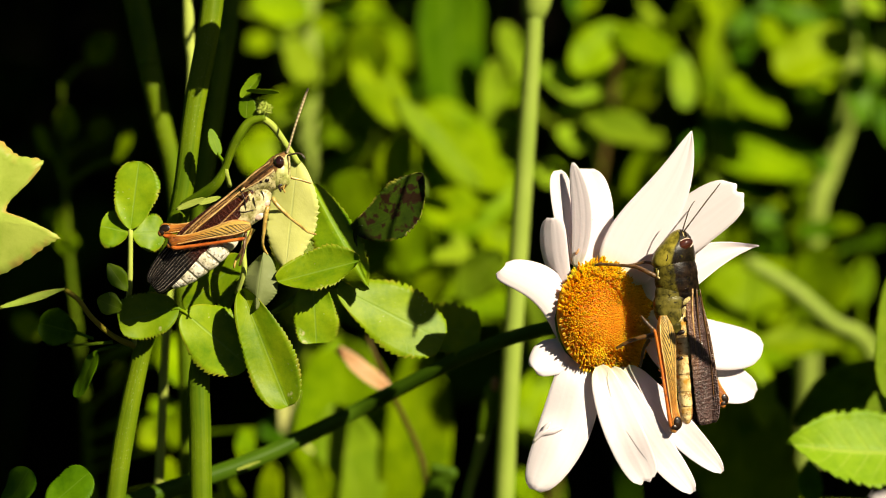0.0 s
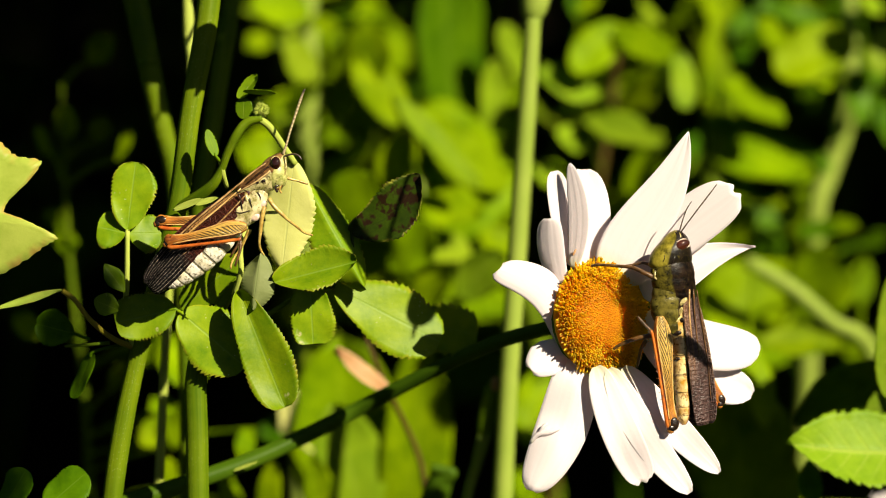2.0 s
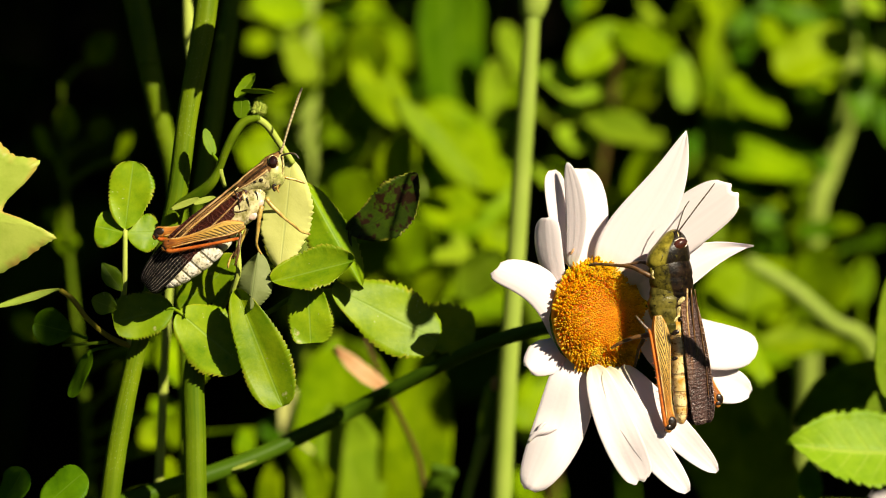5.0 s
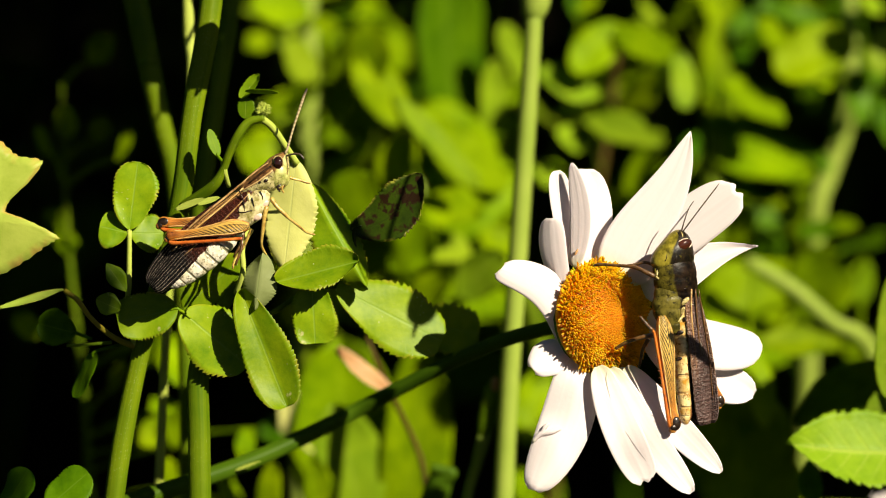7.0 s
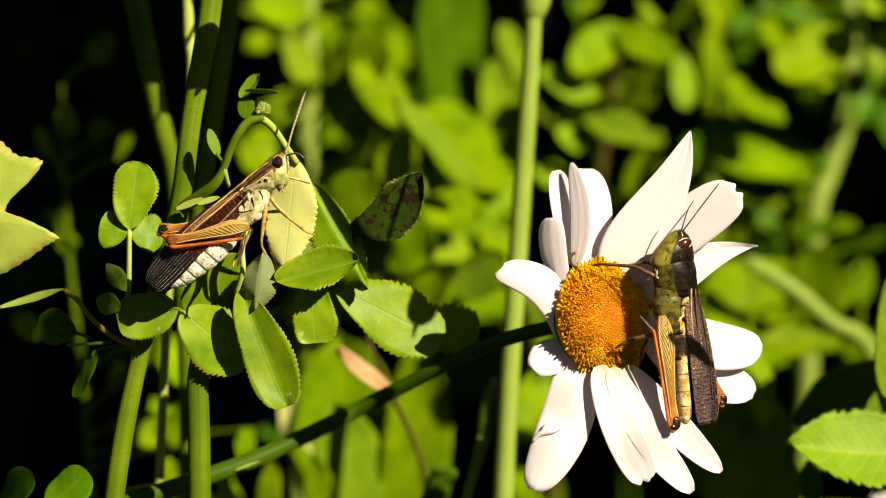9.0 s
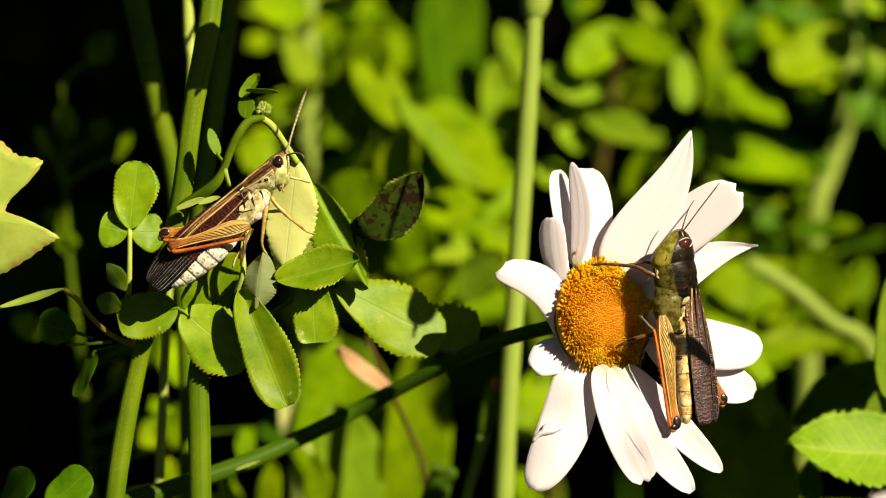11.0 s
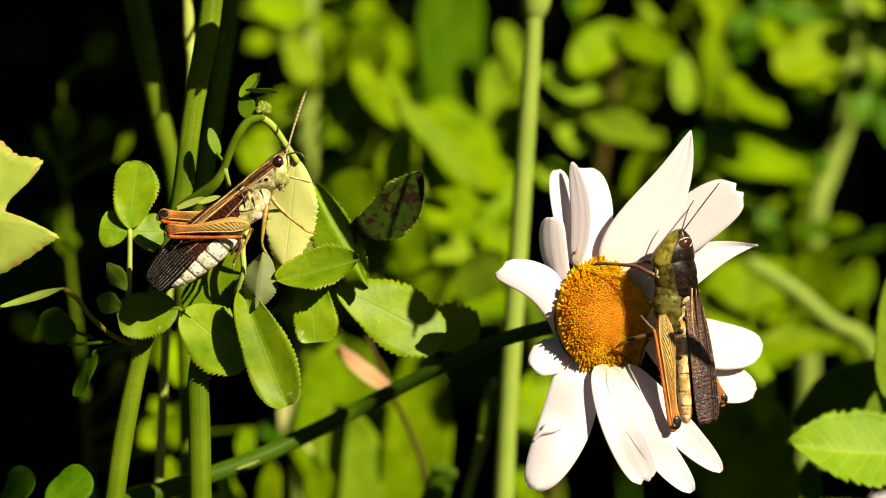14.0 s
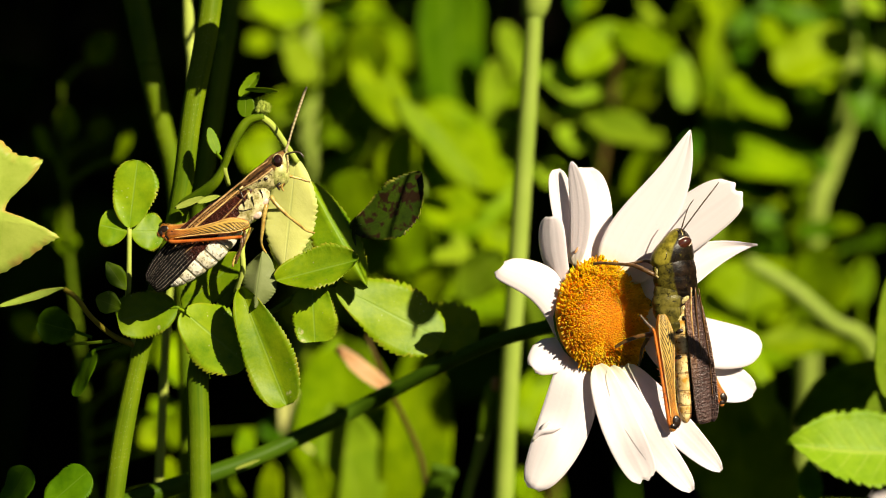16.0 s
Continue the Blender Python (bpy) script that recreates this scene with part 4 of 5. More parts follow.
def hind_leg(owner, body, hip, knee, c, thigh, sole_rows, fat=1.0, label="", spines=True):
    """Thigh with the knee, shin and foot under it; it turns about the hip."""
    h, k = body(*hip, c), body(*knee, c)
    along = (k - h)
    length = along.length / U
    X = along.normalized() * U
    Y = (body.B - X * (body.B.dot(X) / X.dot(X))).normalized() * U
    Z = body.C
    axes = (h, X, Y, Z)
    s = length / 152
    rows = [(-4 * s, 0, 7 * fat, 6), (8 * s, 1, 14 * fat, 8), (30 * s, 2, 18.5 * fat, 9.5), (62 * s, 1, 14.5 * fat, 9), (95 * s, 0, 10.5 * fat, 7), (122 * s, 0, 8, 6), (140 * s, 1, 9.5, 7), (150 * s, 1, 11, 8), (157 * s, 0, 6, 5)]
    leg = part("hind_leg", loft(bag(), axes, rows, 6, 24), thigh, owner, label, pivot=h)
    def here(x, y, z=0.0):
        return h + X * x + Y * y + Z * z
    for up in (0.80, -0.80):
        part("thigh_keel", tube(bag(), [(here(x, y + up * tall, 0.62 * wide), 1.0 * U) for x, y, tall, wide in rows[1:-2]], 4, 6), KEEL, leg, "pale ridge along the thigh")
    part("knee", lump(lump(bag(), here(147 * s, 1, 3), X * 11 * s, Y * 9.2 * s, Z * 4.5 * s), here(156 * s, -5, 2), X * 5 * s, Y * 6 * s, Z * 5 * s), KNEE_BROWN, leg, "orange-brown knee")
    part("knee_crescent", lump(lump(bag(), here(147 * s, 2, 5.6 * s), X * 9.0 * s, Y * 6.6 * s, Z * 2.4 * s, 14, 8), here(153 * s, -3, 5.2 * s), X * 5.0 * s, Y * 6.2 * s, Z * 2.3 * s, 12, 8), KNEE, leg, "black crescent on the knee")
    shin = bag()
    pts = [(here(x * s, y, z), r * U) for x, y, z, r in sole_rows]
    tube(shin, pts[:-2], 5, 8)
    if spines:
        for i in range(9):
            f = 0.12 + 0.08 * i
            root = pts[1][0].lerp(pts[-4][0], f)
            out = (-Y * 0.9 - X * 0.35).normalized()
            tube(shin, [(root, 1.0 * U), (root + out * 7 * U, 0.3 * U)], 1, 4)
    part("shin", shin, SHIN, leg, "thin orange shin")
    part("foot", tube(bag(), pts[-3:], 4, 7), LEG_BROWN, leg)
    return leg


SEGMENTS = dict(waist=9, depth=0.07)


def singing_grasshopper():
    body = Body(420, 385, -1.6, (0.676, -0.739), (-0.739, -0.676), 8)
    g = thing("grasshopper", body.o, "brown and green grasshopper with orange hind legs on a leaf", "grasshopper", "grasshoppers")
    part("abdomen", loft(bag(), body.axes, [(-8, -8, 20, 17), (-40, -9, 24, 20), (-80, -9, 24, 20), (-115, -6, 20, 17), (-145, -3, 14, 13), (-160, 0, 9, 9), (-168, 2, 4, 4)], 9, 24, **SEGMENTS), BELLY, g, "pale segmented belly")
    part("thorax", loft(bag(), body.axes, [(-14, -4, 20, 16), (4, -3, 25, 19), (20, -4, 28, 21), (36, -6, 27, 20.5), (52, -5, 25, 19), (72, 0, 17, 16)], 7, 28, waist=2, depth=0.04), CHEST, g, "mottled cream and green thorax")
    part("pronotum", loft(bag(), body.axes, [(40, 21, 13, 15), (50, 18, 17, 19), (66, 12, 22, 22), (84, 7, 25.5, 23), (100, 5, 24, 21), (110, 5, 21, 18)], 7, 28, 0.30, 3, 0.035), SADDLE, g, "brown saddle-shaped pronotum with pale green flanks")
    for c in (13, -13):
        part("keel", limb(body, [(42, 32, c, 1.3), (70, 29, c + (2 if c > 0 else -2), 1.5), (95, 25, c, 1.4), (112, 21, c * 0.8, 1.0)], 6), RAIL, g, "tan ridge along the pronotum")
    head = part("head", loft(bag(), body.axes, [(86, 0, 20, 16), (97, -1, 26, 19), (108, 0, 27.5, 20), (119, 4, 23.5, 18.5), (130, 7, 15.5, 14), (139, 9.5, 8.5, 8), (145, 11, 3, 3)], 6, 28, 0.12), FACE, g, "pale green face under a brown crown")
    part("crown", loft(bag(), body.axes, [(98, 21, 7, 11), (114, 20, 8, 12), (130, 15.5, 8, 9), (144, 11.5, 4.5, 4.5)], 5, 16), BACK, head)
    for c in (16.5, -16.5):
        part("eye", lump(bag(), body(121, 7.5, c), (body.A * 0.74 + body.B * 0.68) * 12.0, (body.A * 0.68 - body.B * 0.74) * 8.4, body.C * 7, 20, 12), EYE_PAINT, head, "glossy dark red-brown eye")
        part("eye_rim", tube(bag(), [(body(121, 7.5, c - (1 if c > 0 else -1)) + (body.A * 0.74 + body.B * 0.68) * (12.6 * math.cos(x)) + (body.A * 0.68 - body.B * 0.74) * (9.0 * math.sin(x)), 1.3 * U) for x in (0, 0.8, 1.6, 2.4, 3.2, 4.0, 4.8, 5.6, 6.28)], 3, 6), STRAW, head, "pale rim round the eye")
    part("eye_band", limb(body, [(110, 12, 18.5, 1.8), (100, 14, 20, 2.0), (84, 17, 21.5, 2.2), (62, 20, 20.5, 1.6)], 8), DARK_BACK, head, "dark band behind the eye")
    part("face_ridge", thin(body, [(512, 278, 10, 1.6), (514, 295, 11, 1.7), (511, 312, 12, 1.5), (506, 326, 11, 1.3)]), STRAW, head, "pale ridge down the face")
    part("cheek_groove", thin(body, [(499, 303, 19, 0.7), (500, 314, 19, 0.7), (497, 326, 17, 0.6)], 6), LEG_BROWN, head)
    part("mouthparts", thin(body, [(507, 322, 6, 5), (503, 331, 7, 5), (495, 334, 8, 3.5)]), FACE, head)
    part("palp", thin(body, [(501, 328, 14, 2.2), (496, 333, 16, 2.2), (500, 341, 15, 1.8)]), KNEE, head)
    part("palp", thin(body, [(505, 328, 10, 2.0), (503, 336, 11, 1.8), (506, 342, 10, 1.5)]), LEG, head)
    part("antenna", thin(body, [(508, 272, 5, 2.6), (513, 260, 7, 2.0), (522, 231, 11, 2.0), (534, 196, 14, 2.2), (543, 171, 16, 2.3), (548, 159, 17, 1.4)]), FEELER, g, "long banded antenna with a dark tip")
    part("antenna", thin(body, [(511, 277, 8, 2.2), (519, 275, 14, 1.7), (530, 274, 18, 1.7), (538, 277, 20, 1.7), (543, 284, 20, 1.4)]), FEELER_DARK, g, "short dark curved antenna")
    # folded wings: a roof over the abdomen
    for c, name in ((1, "forewing"), (-1, "forewing")):
        m = blade(bag(), body(54, 12, 18 * c), body(-191, 30, 6 * c), 66 * U, (body.C * c + body.B * 0.45).normalized(), shape=(0.34, 0.20), bow=0.02, cup=-0.25, bend=0.03 * c, n=44, half=9, thick=0.02)
        w = part(name, m, WING, g, "folded dark brown wing with tan streaks and a black tip")
        part("wing_edge", tube(bag(), [(body(60, 30, 12 * c), 1.6 * U), (body(10, 37, 14 * c), 2.0 * U), (body(-50, 46, 11 * c), 1.7 * U), (body(-110, 51, 7 * c), 1.0 * U)], 5, 7), RAIL, w, "tan wing edge")
        part("wing_vein", tube(bag(), [(body(48, 22, 21 * c), 1.2 * U), (body(-10, 29, 19.5 * c), 1.5 * U), (body(-70, 38, 15 * c), 1.2 * U), (body(-120, 42, 10 * c), 0.6 * U)], 5, 6), KEEL, w)
        part("wing_vein", tube(bag(), [(body(46, 8, 21 * c), 1.0 * U), (body(0, 8, 22 * c), 1.3 * U), (body(-60, 13, 20 * c), 1.1 * U), (body(-110, 20, 15 * c), 0.6 * U)], 5, 6), RAIL, w)
    shin = [(152, -4, 0, 3.6), (146, -12, 1, 4.0), (110, -15, 2, 3.2), (60, -18, 2, 3.0), (18, -20, 2, 3.2), (12, -21, 2, 2.8), (16, -40, 4, 2.8), (30, -66, 5, 1.9)]
    near = hind_leg(g, body, (3, -30), (-110, 53), 24, THIGH, shin, 0.80, "orange hind leg with herringbone thigh")
    far = hind_leg(g, body, (14, -18), (-107, 88), -22, THIGH, shin, 0.95, "orange hind leg with herringbone thigh")
    part("fore_leg", thin(body, [(484, 352, 12, 4.2), (494, 366, 16, 3.6), (510, 382, 13, 3.4), (516, 388, 11, 2.4), (530, 399, 5, 2.3), (542, 409, -4, 2.0), (550, 412, -9, 2.2), (558, 414, -12, 1.5)]), LEG, g, "thin yellow speckled fore leg")
    part("fore_leg", thin(body, [(505, 308, -4, 3.2), (516, 314, -8, 2.6), (530, 317, -12, 2.2), (540, 320, -14, 2.4), (549, 323, -15, 1.6)]), LEG, g)
    part("mid_leg", thin(body, [(476, 366, 12, 4.4), (472, 388, 14, 3.8), (469, 410, 11, 3.4), (466, 428, 6, 2.4), (467, 440, 0, 2.4), (473, 450, -4, 1.8)]), LEG, g, "thin yellow mid leg")
    part("mid_leg", thin(body, [(446, 404, -12, 3.8), (437, 422, -14, 3.0), (430, 436, -16, 2.4), (420, 450, -16, 2.0), (413, 464, -15, 2.2), (412, 474, -14, 1.5)]), LEG, g)
    for rows in ([(428, 338, 18), (436, 354, 21.5), (439, 378, 20.5)], [(466, 340, 20), (470, 352, 18), (466, 366, 16)], [(452, 352, 22), (454, 362, 22), (456, 374, 19)], [(425, 377, 19), (438, 378, 22), (452, 374, 20)]):
        part("plate_seam", thin(body, [(u, v, c, 1.1) for u, v, c in rows], 6), KNEE, g, "dark seam between body plates")
    part("hip", plate(body, 437, 386, 14, 14, 6, 8, 6), CREAM, g, "cream and pinkish hip joint")
    part("hip", plate(body, 459, 384, 11, 10, 8, 30, 6), CREAM, g, "cream and pinkish hip joint")
    part("hip", plate(body, 471, 362, 9.5, 11, 6.5, 35, 8), CREAM, g, "cream and pinkish hip joint")
    part("side_plate", plate(body, 446, 352, 14, 5.0, 12, 12, 7.5), STRAW, g, "pale side plate")
    part("side_spot", plate(body, 476, 322, 20.5, 4.5, 3.4, 20, 3.5), KNEE, g, "black spot on the flank")
    part("side_spot", plate(body, 466, 325, 21.5, 2.6, 2.2, 0, 3.0), KNEE, g, "black spot on the flank")
    return g, near, far


def resting_grasshopper():
    body = Body(1203, 560, -1.0, (-0.03, -1.0), (1.0, -0.03), 22)
    g = thing("grasshopper", body.o, "dark olive-brown grasshopper resting upright on a daisy", "grasshopper", "grasshoppers")
    part("abdomen", loft(bag(), body.axes, [(20, -2, 24, 20), (-20, 2, 20, 20), (-70, 4, 16, 18), (-120, 6, 14.5, 15), (-160, 8, 13, 12), (-180, 8, 10, 9), (-190, 8, 4, 4)], 9, 24, waist=9, depth=0.02), BELLY_GOLD, g, "shiny golden segmented belly")
    part("thorax", loft(bag(), body.axes, [(-30, -4, 22, 17), (-10, -10, 31, 19), (14, -13, 38, 21.5), (36, -10, 38, 22), (58, -6, 36, 21)], 7, 30, waist=4, depth=0.05), OLIVE_CHEST, g, "mottled olive thorax")
    part("pronotum", loft(bag(), body.axes, [(26, 8, 30, 20), (38, 2, 36, 23), (54, -3, 41, 25.5), (76, -5, 42, 26.5), (98, -6, 39, 24)], 7, 30, 0.2, 3, 0.03), OLIVE_SADDLE, g, "blackish pronotum with olive flanks")
    head = part("head", loft(bag(), body.axes, [(84, -9, 34, 19), (92, -10, 40, 23), (104, -8, 41, 25), (118, -5, 36, 25), (131, 0, 28, 22), (142, 3, 20, 17), (149, 4, 12, 11), (153, 5, 4, 4)], 6, 30, 0.1), OLIVE, g, "olive green face under a black crown with painted shade")
    for c in (15.5, -15.5):
        part("eye", lump(bag(), body(127, 5, c + (5 if c > 0 else -5)), body.A * 8.5 - body.B * 4, body.B * 14 + body.A * 6, body.C * 6.5, 20, 12), EYE_BROWN, head, "glossy red-brown eye")
        part("eye_rim", tube(bag(), [(body(a, b, h if c > 0 else -h), r * U) for a, b, h, r in ((132, -7, 22, 0.6), (137, 6, 22, 0.9), (134, 15, 22, 1.3), (127, 18, 22, 1.2), (121, 13, 23.5, 0.8))], 5, 7), CREAM, head, "pinkish rim over the eye")
    for b in (-2, 4, 10):
        part("crown_stripe", limb(body, [(151 - abs(b - 3) * 0.3, b, 7, 1.3), (146, b + 0.5, 13, 1.5), (139, b, 17.5, 1.2)], 6), KNEE if b != 4 else STRAW, head, "fine stripe on the crown")
    for rows in ([(118, -34, 14), (108, -30, 20), (98, -33, 19), (90, -38, 12)], [(108, -12, 24.5), (98, -16, 24), (90, -20, 21)], [(92, -40, 10), (90, -24, 18), (91, -6, 22)]):
        part("cheek_groove", limb(body, [(a, b, c, 0.9) for a, b, c in rows], 6), KNEE, head)
    part("mouthparts", limb(body, [(86, -42, 2, 7), (78, -42, 2, 6.5), (70, -38, 2, 5)]), OLIVE, head)
    part("palp", limb(body, [(82, -42, 8, 2.8), (72, -46, 9, 2.4), (67, -40, 9, 2.0)]), STRAW, head)
    part("antenna", thin(body, [(1206, 411, 8, 1.5), (1220, 392, 8, 1.2), (1246, 358, 7, 1.2), (1262, 338, 6, 1.1), (1272, 325, 5, 0.8)]), FEELER_DARK, g, "thin dark antenna")
    part("antenna", thin(body, [(1203, 410, 10, 1.4), (1208, 390, 12, 1.1), (1215, 370, 12, 1.0), (1224, 356, 12, 0.8)]), FEELER_DARK, g, "thin dark antenna")
    for c in (1, -1):
        m = blade(bag(), body(46, 23, 16 * c), body(-192, 50, 6 * c), 62 * U, (body.C * c + body.B * 0.55).normalized(), shape=(0.22, 0.16), bow=0.02, cup=-0.22, n=44, half=9, thick=0.02)
        w = part("forewing", m, WING_GREY, g, "folded grey-brown veined wing")
        part("wing_edge", tube(bag(), [(body(48, 16, 21 * c), 1.8 * U), (body(0, 14, 22 * c), 1.9 * U), (body(-60, 20, 20 * c), 1.6 * U), (body(-130, 30, 15 * c), 1.0 * U)], 5, 7), RAIL, w, "tan wing edge")
        part("wing_vein", tube(bag(), [(body(48, 24, 21 * c), 1.5 * U), (body(0, 25, 21 * c), 1.6 * U), (body(-60, 31, 18 * c), 1.3 * U), (body(-130, 38, 13 * c), 0.8 * U)], 5, 6), LEG_BROWN, w)
        part("wing_vein", tube(bag(), [(body(46, 34, 14 * c), 1.3 * U), (body(0, 42, 11 * c), 1.5 * U), (body(-80, 55, 6 * c), 1.2 * U), (body(-150, 62, 2 * c), 0.8 * U)], 5, 6), LEG_BROWN, w)
    shin = [(152, -4, 0, 3.6), (148, -10, 2, 3.6), (112, -13, 3, 2.6), (62, -16, 3, 2.4), (22, -19, 3, 2.6), (14, -22, 4, 3.0), (4, -32, 2, 2.8), (-8, -42, 0, 2)]
    near = hind_leg(g, body, (-2, -42), (-192, -24), 18, THIGH_OLIVE, shin, 0.94, "ochre hind leg with herringbone thigh")
    far = hind_leg(g, body, (-10, 24), (-156, 92), -20, THIGH, shin, 0.9, "orange hind leg with a dark knee")
    part("fore_leg", thin(body, [(1168, 498, 18, 6), (1156, 492, 22, 5), (1136, 482, 22, 4.2), (1118, 473, 17, 3.6), (1096, 470, 10, 2.9), (1070, 468, 5, 2.5), (1060, 468, 4, 2.8), (1051, 470, 2, 1.9)]), LEG_BROWN, g, "thin brown fore leg")
    part("fore_leg", thin(body, [(1164, 470, -4, 4), (1148, 464, -8, 3), (1128, 468, -8, 2.4), (1112, 470, -8, 2)]), LEG_BROWN, g)
    part("mid_leg", thin(body, [(1184, 588, 6, 6), (1170, 591, 10, 5.5), (1150, 593, 14, 5), (1126, 598, 12, 4), (1108, 605, 8, 3.4), (1098, 611, 4, 3), (1090, 617, 2, 2.4)]), LEG_BROWN, g, "brown mid leg on the disc")
    part("mid_leg", thin(body, [(1152, 600, -6, 4), (1144, 618, -10, 3), (1141, 636, -12, 2.6), (1139, 650, -14, 1.8)]), LEG_BROWN, g)
    for rows in ([(1170, 512, 20), (1184, 514, 24), (1206, 510, 24)], [(1172, 530, 21), (1180, 545, 23), (1176, 562, 20)], [(1192, 522, 24), (1188, 536, 24), (1196, 556, 22)]):
        part("plate_seam", thin(body, [(u, v, c, 1.0) for u, v, c in rows], 6), KNEE, g, "dark seam between body plates")
    for u, v, wide, tall, turn in ((1203, 534, 13, 5.0, 38), (1190, 545, 14, 5.0, 40), (1200, 550, 9, 4.5, 60), (1176, 560, 5.5, 13, -24), (1192, 566, 11, 5.0, 30)):
        part("side_plate", plate(body, u, v, 18.5, wide, tall, turn, 4.5), STRAW, g, "straw-coloured side plate")
    part("side_plate", plate(body, 1193, 576, 16, 9, 7.0, 10, 5), CREAM, g, "greyish cream side plate")
    part("side_plate", plate(body, 1196, 588, 17, 8, 5.0, 10, 6), KNEE, g, "black side plate")
    part("side_plate", plate(body, 1203, 565, 19, 4.0, 4.5, 0, 5), KNEE, g, "black side plate")
    part("side_plate", plate(body, 1198, 634, 12, 6, 4.0, 25, 6), KNEE, g, "black side plate")
    part("hip", plate(body, 1170, 572, 17, 11, 15, 12, 9), OLIVE_CHEST, g)
    return g, near, far


singer, singer_near, singer_far = singing_grasshopper()
sitter, sitter_near, sitter_far = resting_grasshopper()

# ---- plants behind ----
def weed(name, label, rows, material=STEM, category="plant"):
    p = plant(name, label, category, rows[-1][:3])
    part("stem", stalk(rows, 5, 10, ground=True), material, p)
    SPINE[p.name] = rows
    return p


SPINE = {}


def spray(parent, rows, material, face=(0.40, 0.50, 0.77), seed=0):
    """Leaves of a plant, rows of (u, v at the base, u, v at the tip, width, depth), each with its stalk from the plant's stem."""
    rnd = random.Random(seed + len(rows))
    spine = smooth([r[:3] for r in SPINE[parent.name]], 6)
    for u, v, u2, v2, w, d in rows:
        foot = min(spine, key=lambda q: abs(q[0] - u) + abs(q[1] - v - 40))
        turn = [f + rnd.uniform(-0.14, 0.14) for f in face]
        leaf(parent, (u, v, d), (u2, v2, d - 3), w, material, turn, shape=(0.42, rnd.uniform(0.36, 0.5)), n=16, half=4, angular=rnd.uniform(0.0, 0.4),
             bend=rnd.uniform(-0.05, 0.05), stem=[tuple(foot), ((foot[0] + u) / 2, (foot[1] + v) / 2 - 8, (foot[2] + d) / 2)], stem_r=3.5, seed=int(u + v2))


# The upper stalk, beside the view, is added to carry shading leaves.
nettle = weed("nettle_plant", "light green nettle with broad veined leaves", [(2080, -260, 0, 6), (1960, -60, 2, 7), (1800, 160, 8, 8), (1690, 360, 15, 9), (1640, 560, 20, 10), (1650, 760, 20, 12), (1655, 900, 20, 13)])
leaf(nettle, (1640, 800, 20), (1390, 786, 17), 160, NETTLE, (0.1, 0.45, 0.9), shape=(0.42, 0.75), fold=0.25, bend=-0.03, teeth=13, tooth=0.13, n=78, half=6, angular=0.3, stem=(1652, 850, 20))
leaf(nettle, (1600, 470, 20), (1572, 705, 18), 78, NETTLE, (-0.1, 0.3, 1.0), shape=(0.45, 0.5), teeth=11, tooth=0.10, n=55, stem=(1640, 560, 20))
leaf(nettle, (1640, 660, 24), (1535, 735, 24), 60, NETTLE, (0.1, 0.4, 0.9), shape=(0.45, 0.5), teeth=9, tooth=0.10, n=45, stem=(1645, 640, 22))
leaf(nettle, (1600, 640, 30), (1412, 752, 36), 130, BROAD_SHADED, (0.2, 0.1, 1.0), shape=(0.42, 0.5), stem=(1645, 640, 22))
leaf(nettle, (1440, 910, 24), (1432, 812, 26), 44, BROAD_SHADED, (0.2, 0.3, 1.0), shape=(0.42, 0.4), stem=(1640, 940, 22))

sorrel = weed("sorrel_plant", "green weed with rounded leaves on a slanting stalk", [(1320, 462, 78, 13), (1400, 510, 78, 14), (1470, 570, 78, 14), (1545, 630, 80, 15), (1600, 900, 84, 18)], STALK)
spray(sorrel, [(1430, 500, 1236, 560, 150, 86), (1400, 540, 1508, 480, 150, 84), (1490, 615, 1338, 612, 66, 70), (1328, 600, 1352, 758, 62, 50), (1530, 460, 1520, 540, 44, 96), (1500, 640, 1580, 600, 60, 92)], BROAD, seed=1)
spray(sorrel, [(1330, 900, 1290, 690, 200, 52), (1400, 930, 1372, 800, 90, 56)], BROAD, (0.1, 0.1, 1.0), seed=2)

grass = weed("broad_grass", "broad upright green grass blade", [(1262, 230, 90, 20), (1262, 500, 90, 20), (1262, 900, 92, 22)])
leaf(grass, (1258, 420, 100), (1266, -220, 104), 70, BROAD, (0.3, 0.3, 1.0), shape=(0.2, 0.3), fold=0.2, angular=0.0)
spray(grass, [(1280, 140, 1385, 222, 78, 86), (1236, 262, 1440, 318, 80, 90), (1250, 310, 1330, 350, 70, 92), (1265, 420, 1235, 340, 60, 90), (1275, 440, 1340, 378, 54, 94), (1240, 470, 1246, 400, 40, 92)], BROAD, seed=3)
spray(grass, [(1240, 205, 1470, 300, 90, 98), (1300, 100, 1340, 20, 50, 112)], BROAD_SHADED, seed=4)

bindweed = weed("bindweed_plant", "leafy green weed with arrow-shaped leaves", [(1095, 60, 100, 5), (1080, 200, 100, 6), (1058, 340, 100, 7), (1000, 700, 103, 8), (975, 900, 104, 8)], STEM_BROWN)
spray(bindweed, [(1098, 45, 1012, 128, 76, 84), (1090, 50, 1186, 108, 80, 84), (1105, 200, 1165, 135, 50, 92), (1112, 345, 1150, 255, 50, 96), (1190, 40, 1240, 10, 46, 100), (1195, 120, 1180, 60, 34, 100)], BROAD, seed=5)
spray(bindweed, [(1064, 160, 952, 132, 78, 86), (1032, 215, 1178, 258, 66, 86), (1040, 250, 986, 240, 54, 88), (998, 312, 940, 310, 56, 90), (1168, 42, 1126, 6, 36, 92), (1203, 92, 1210, 194, 54, 84), (985, 200, 1040, 190, 34, 90)], BROAD_PALE, seed=6)

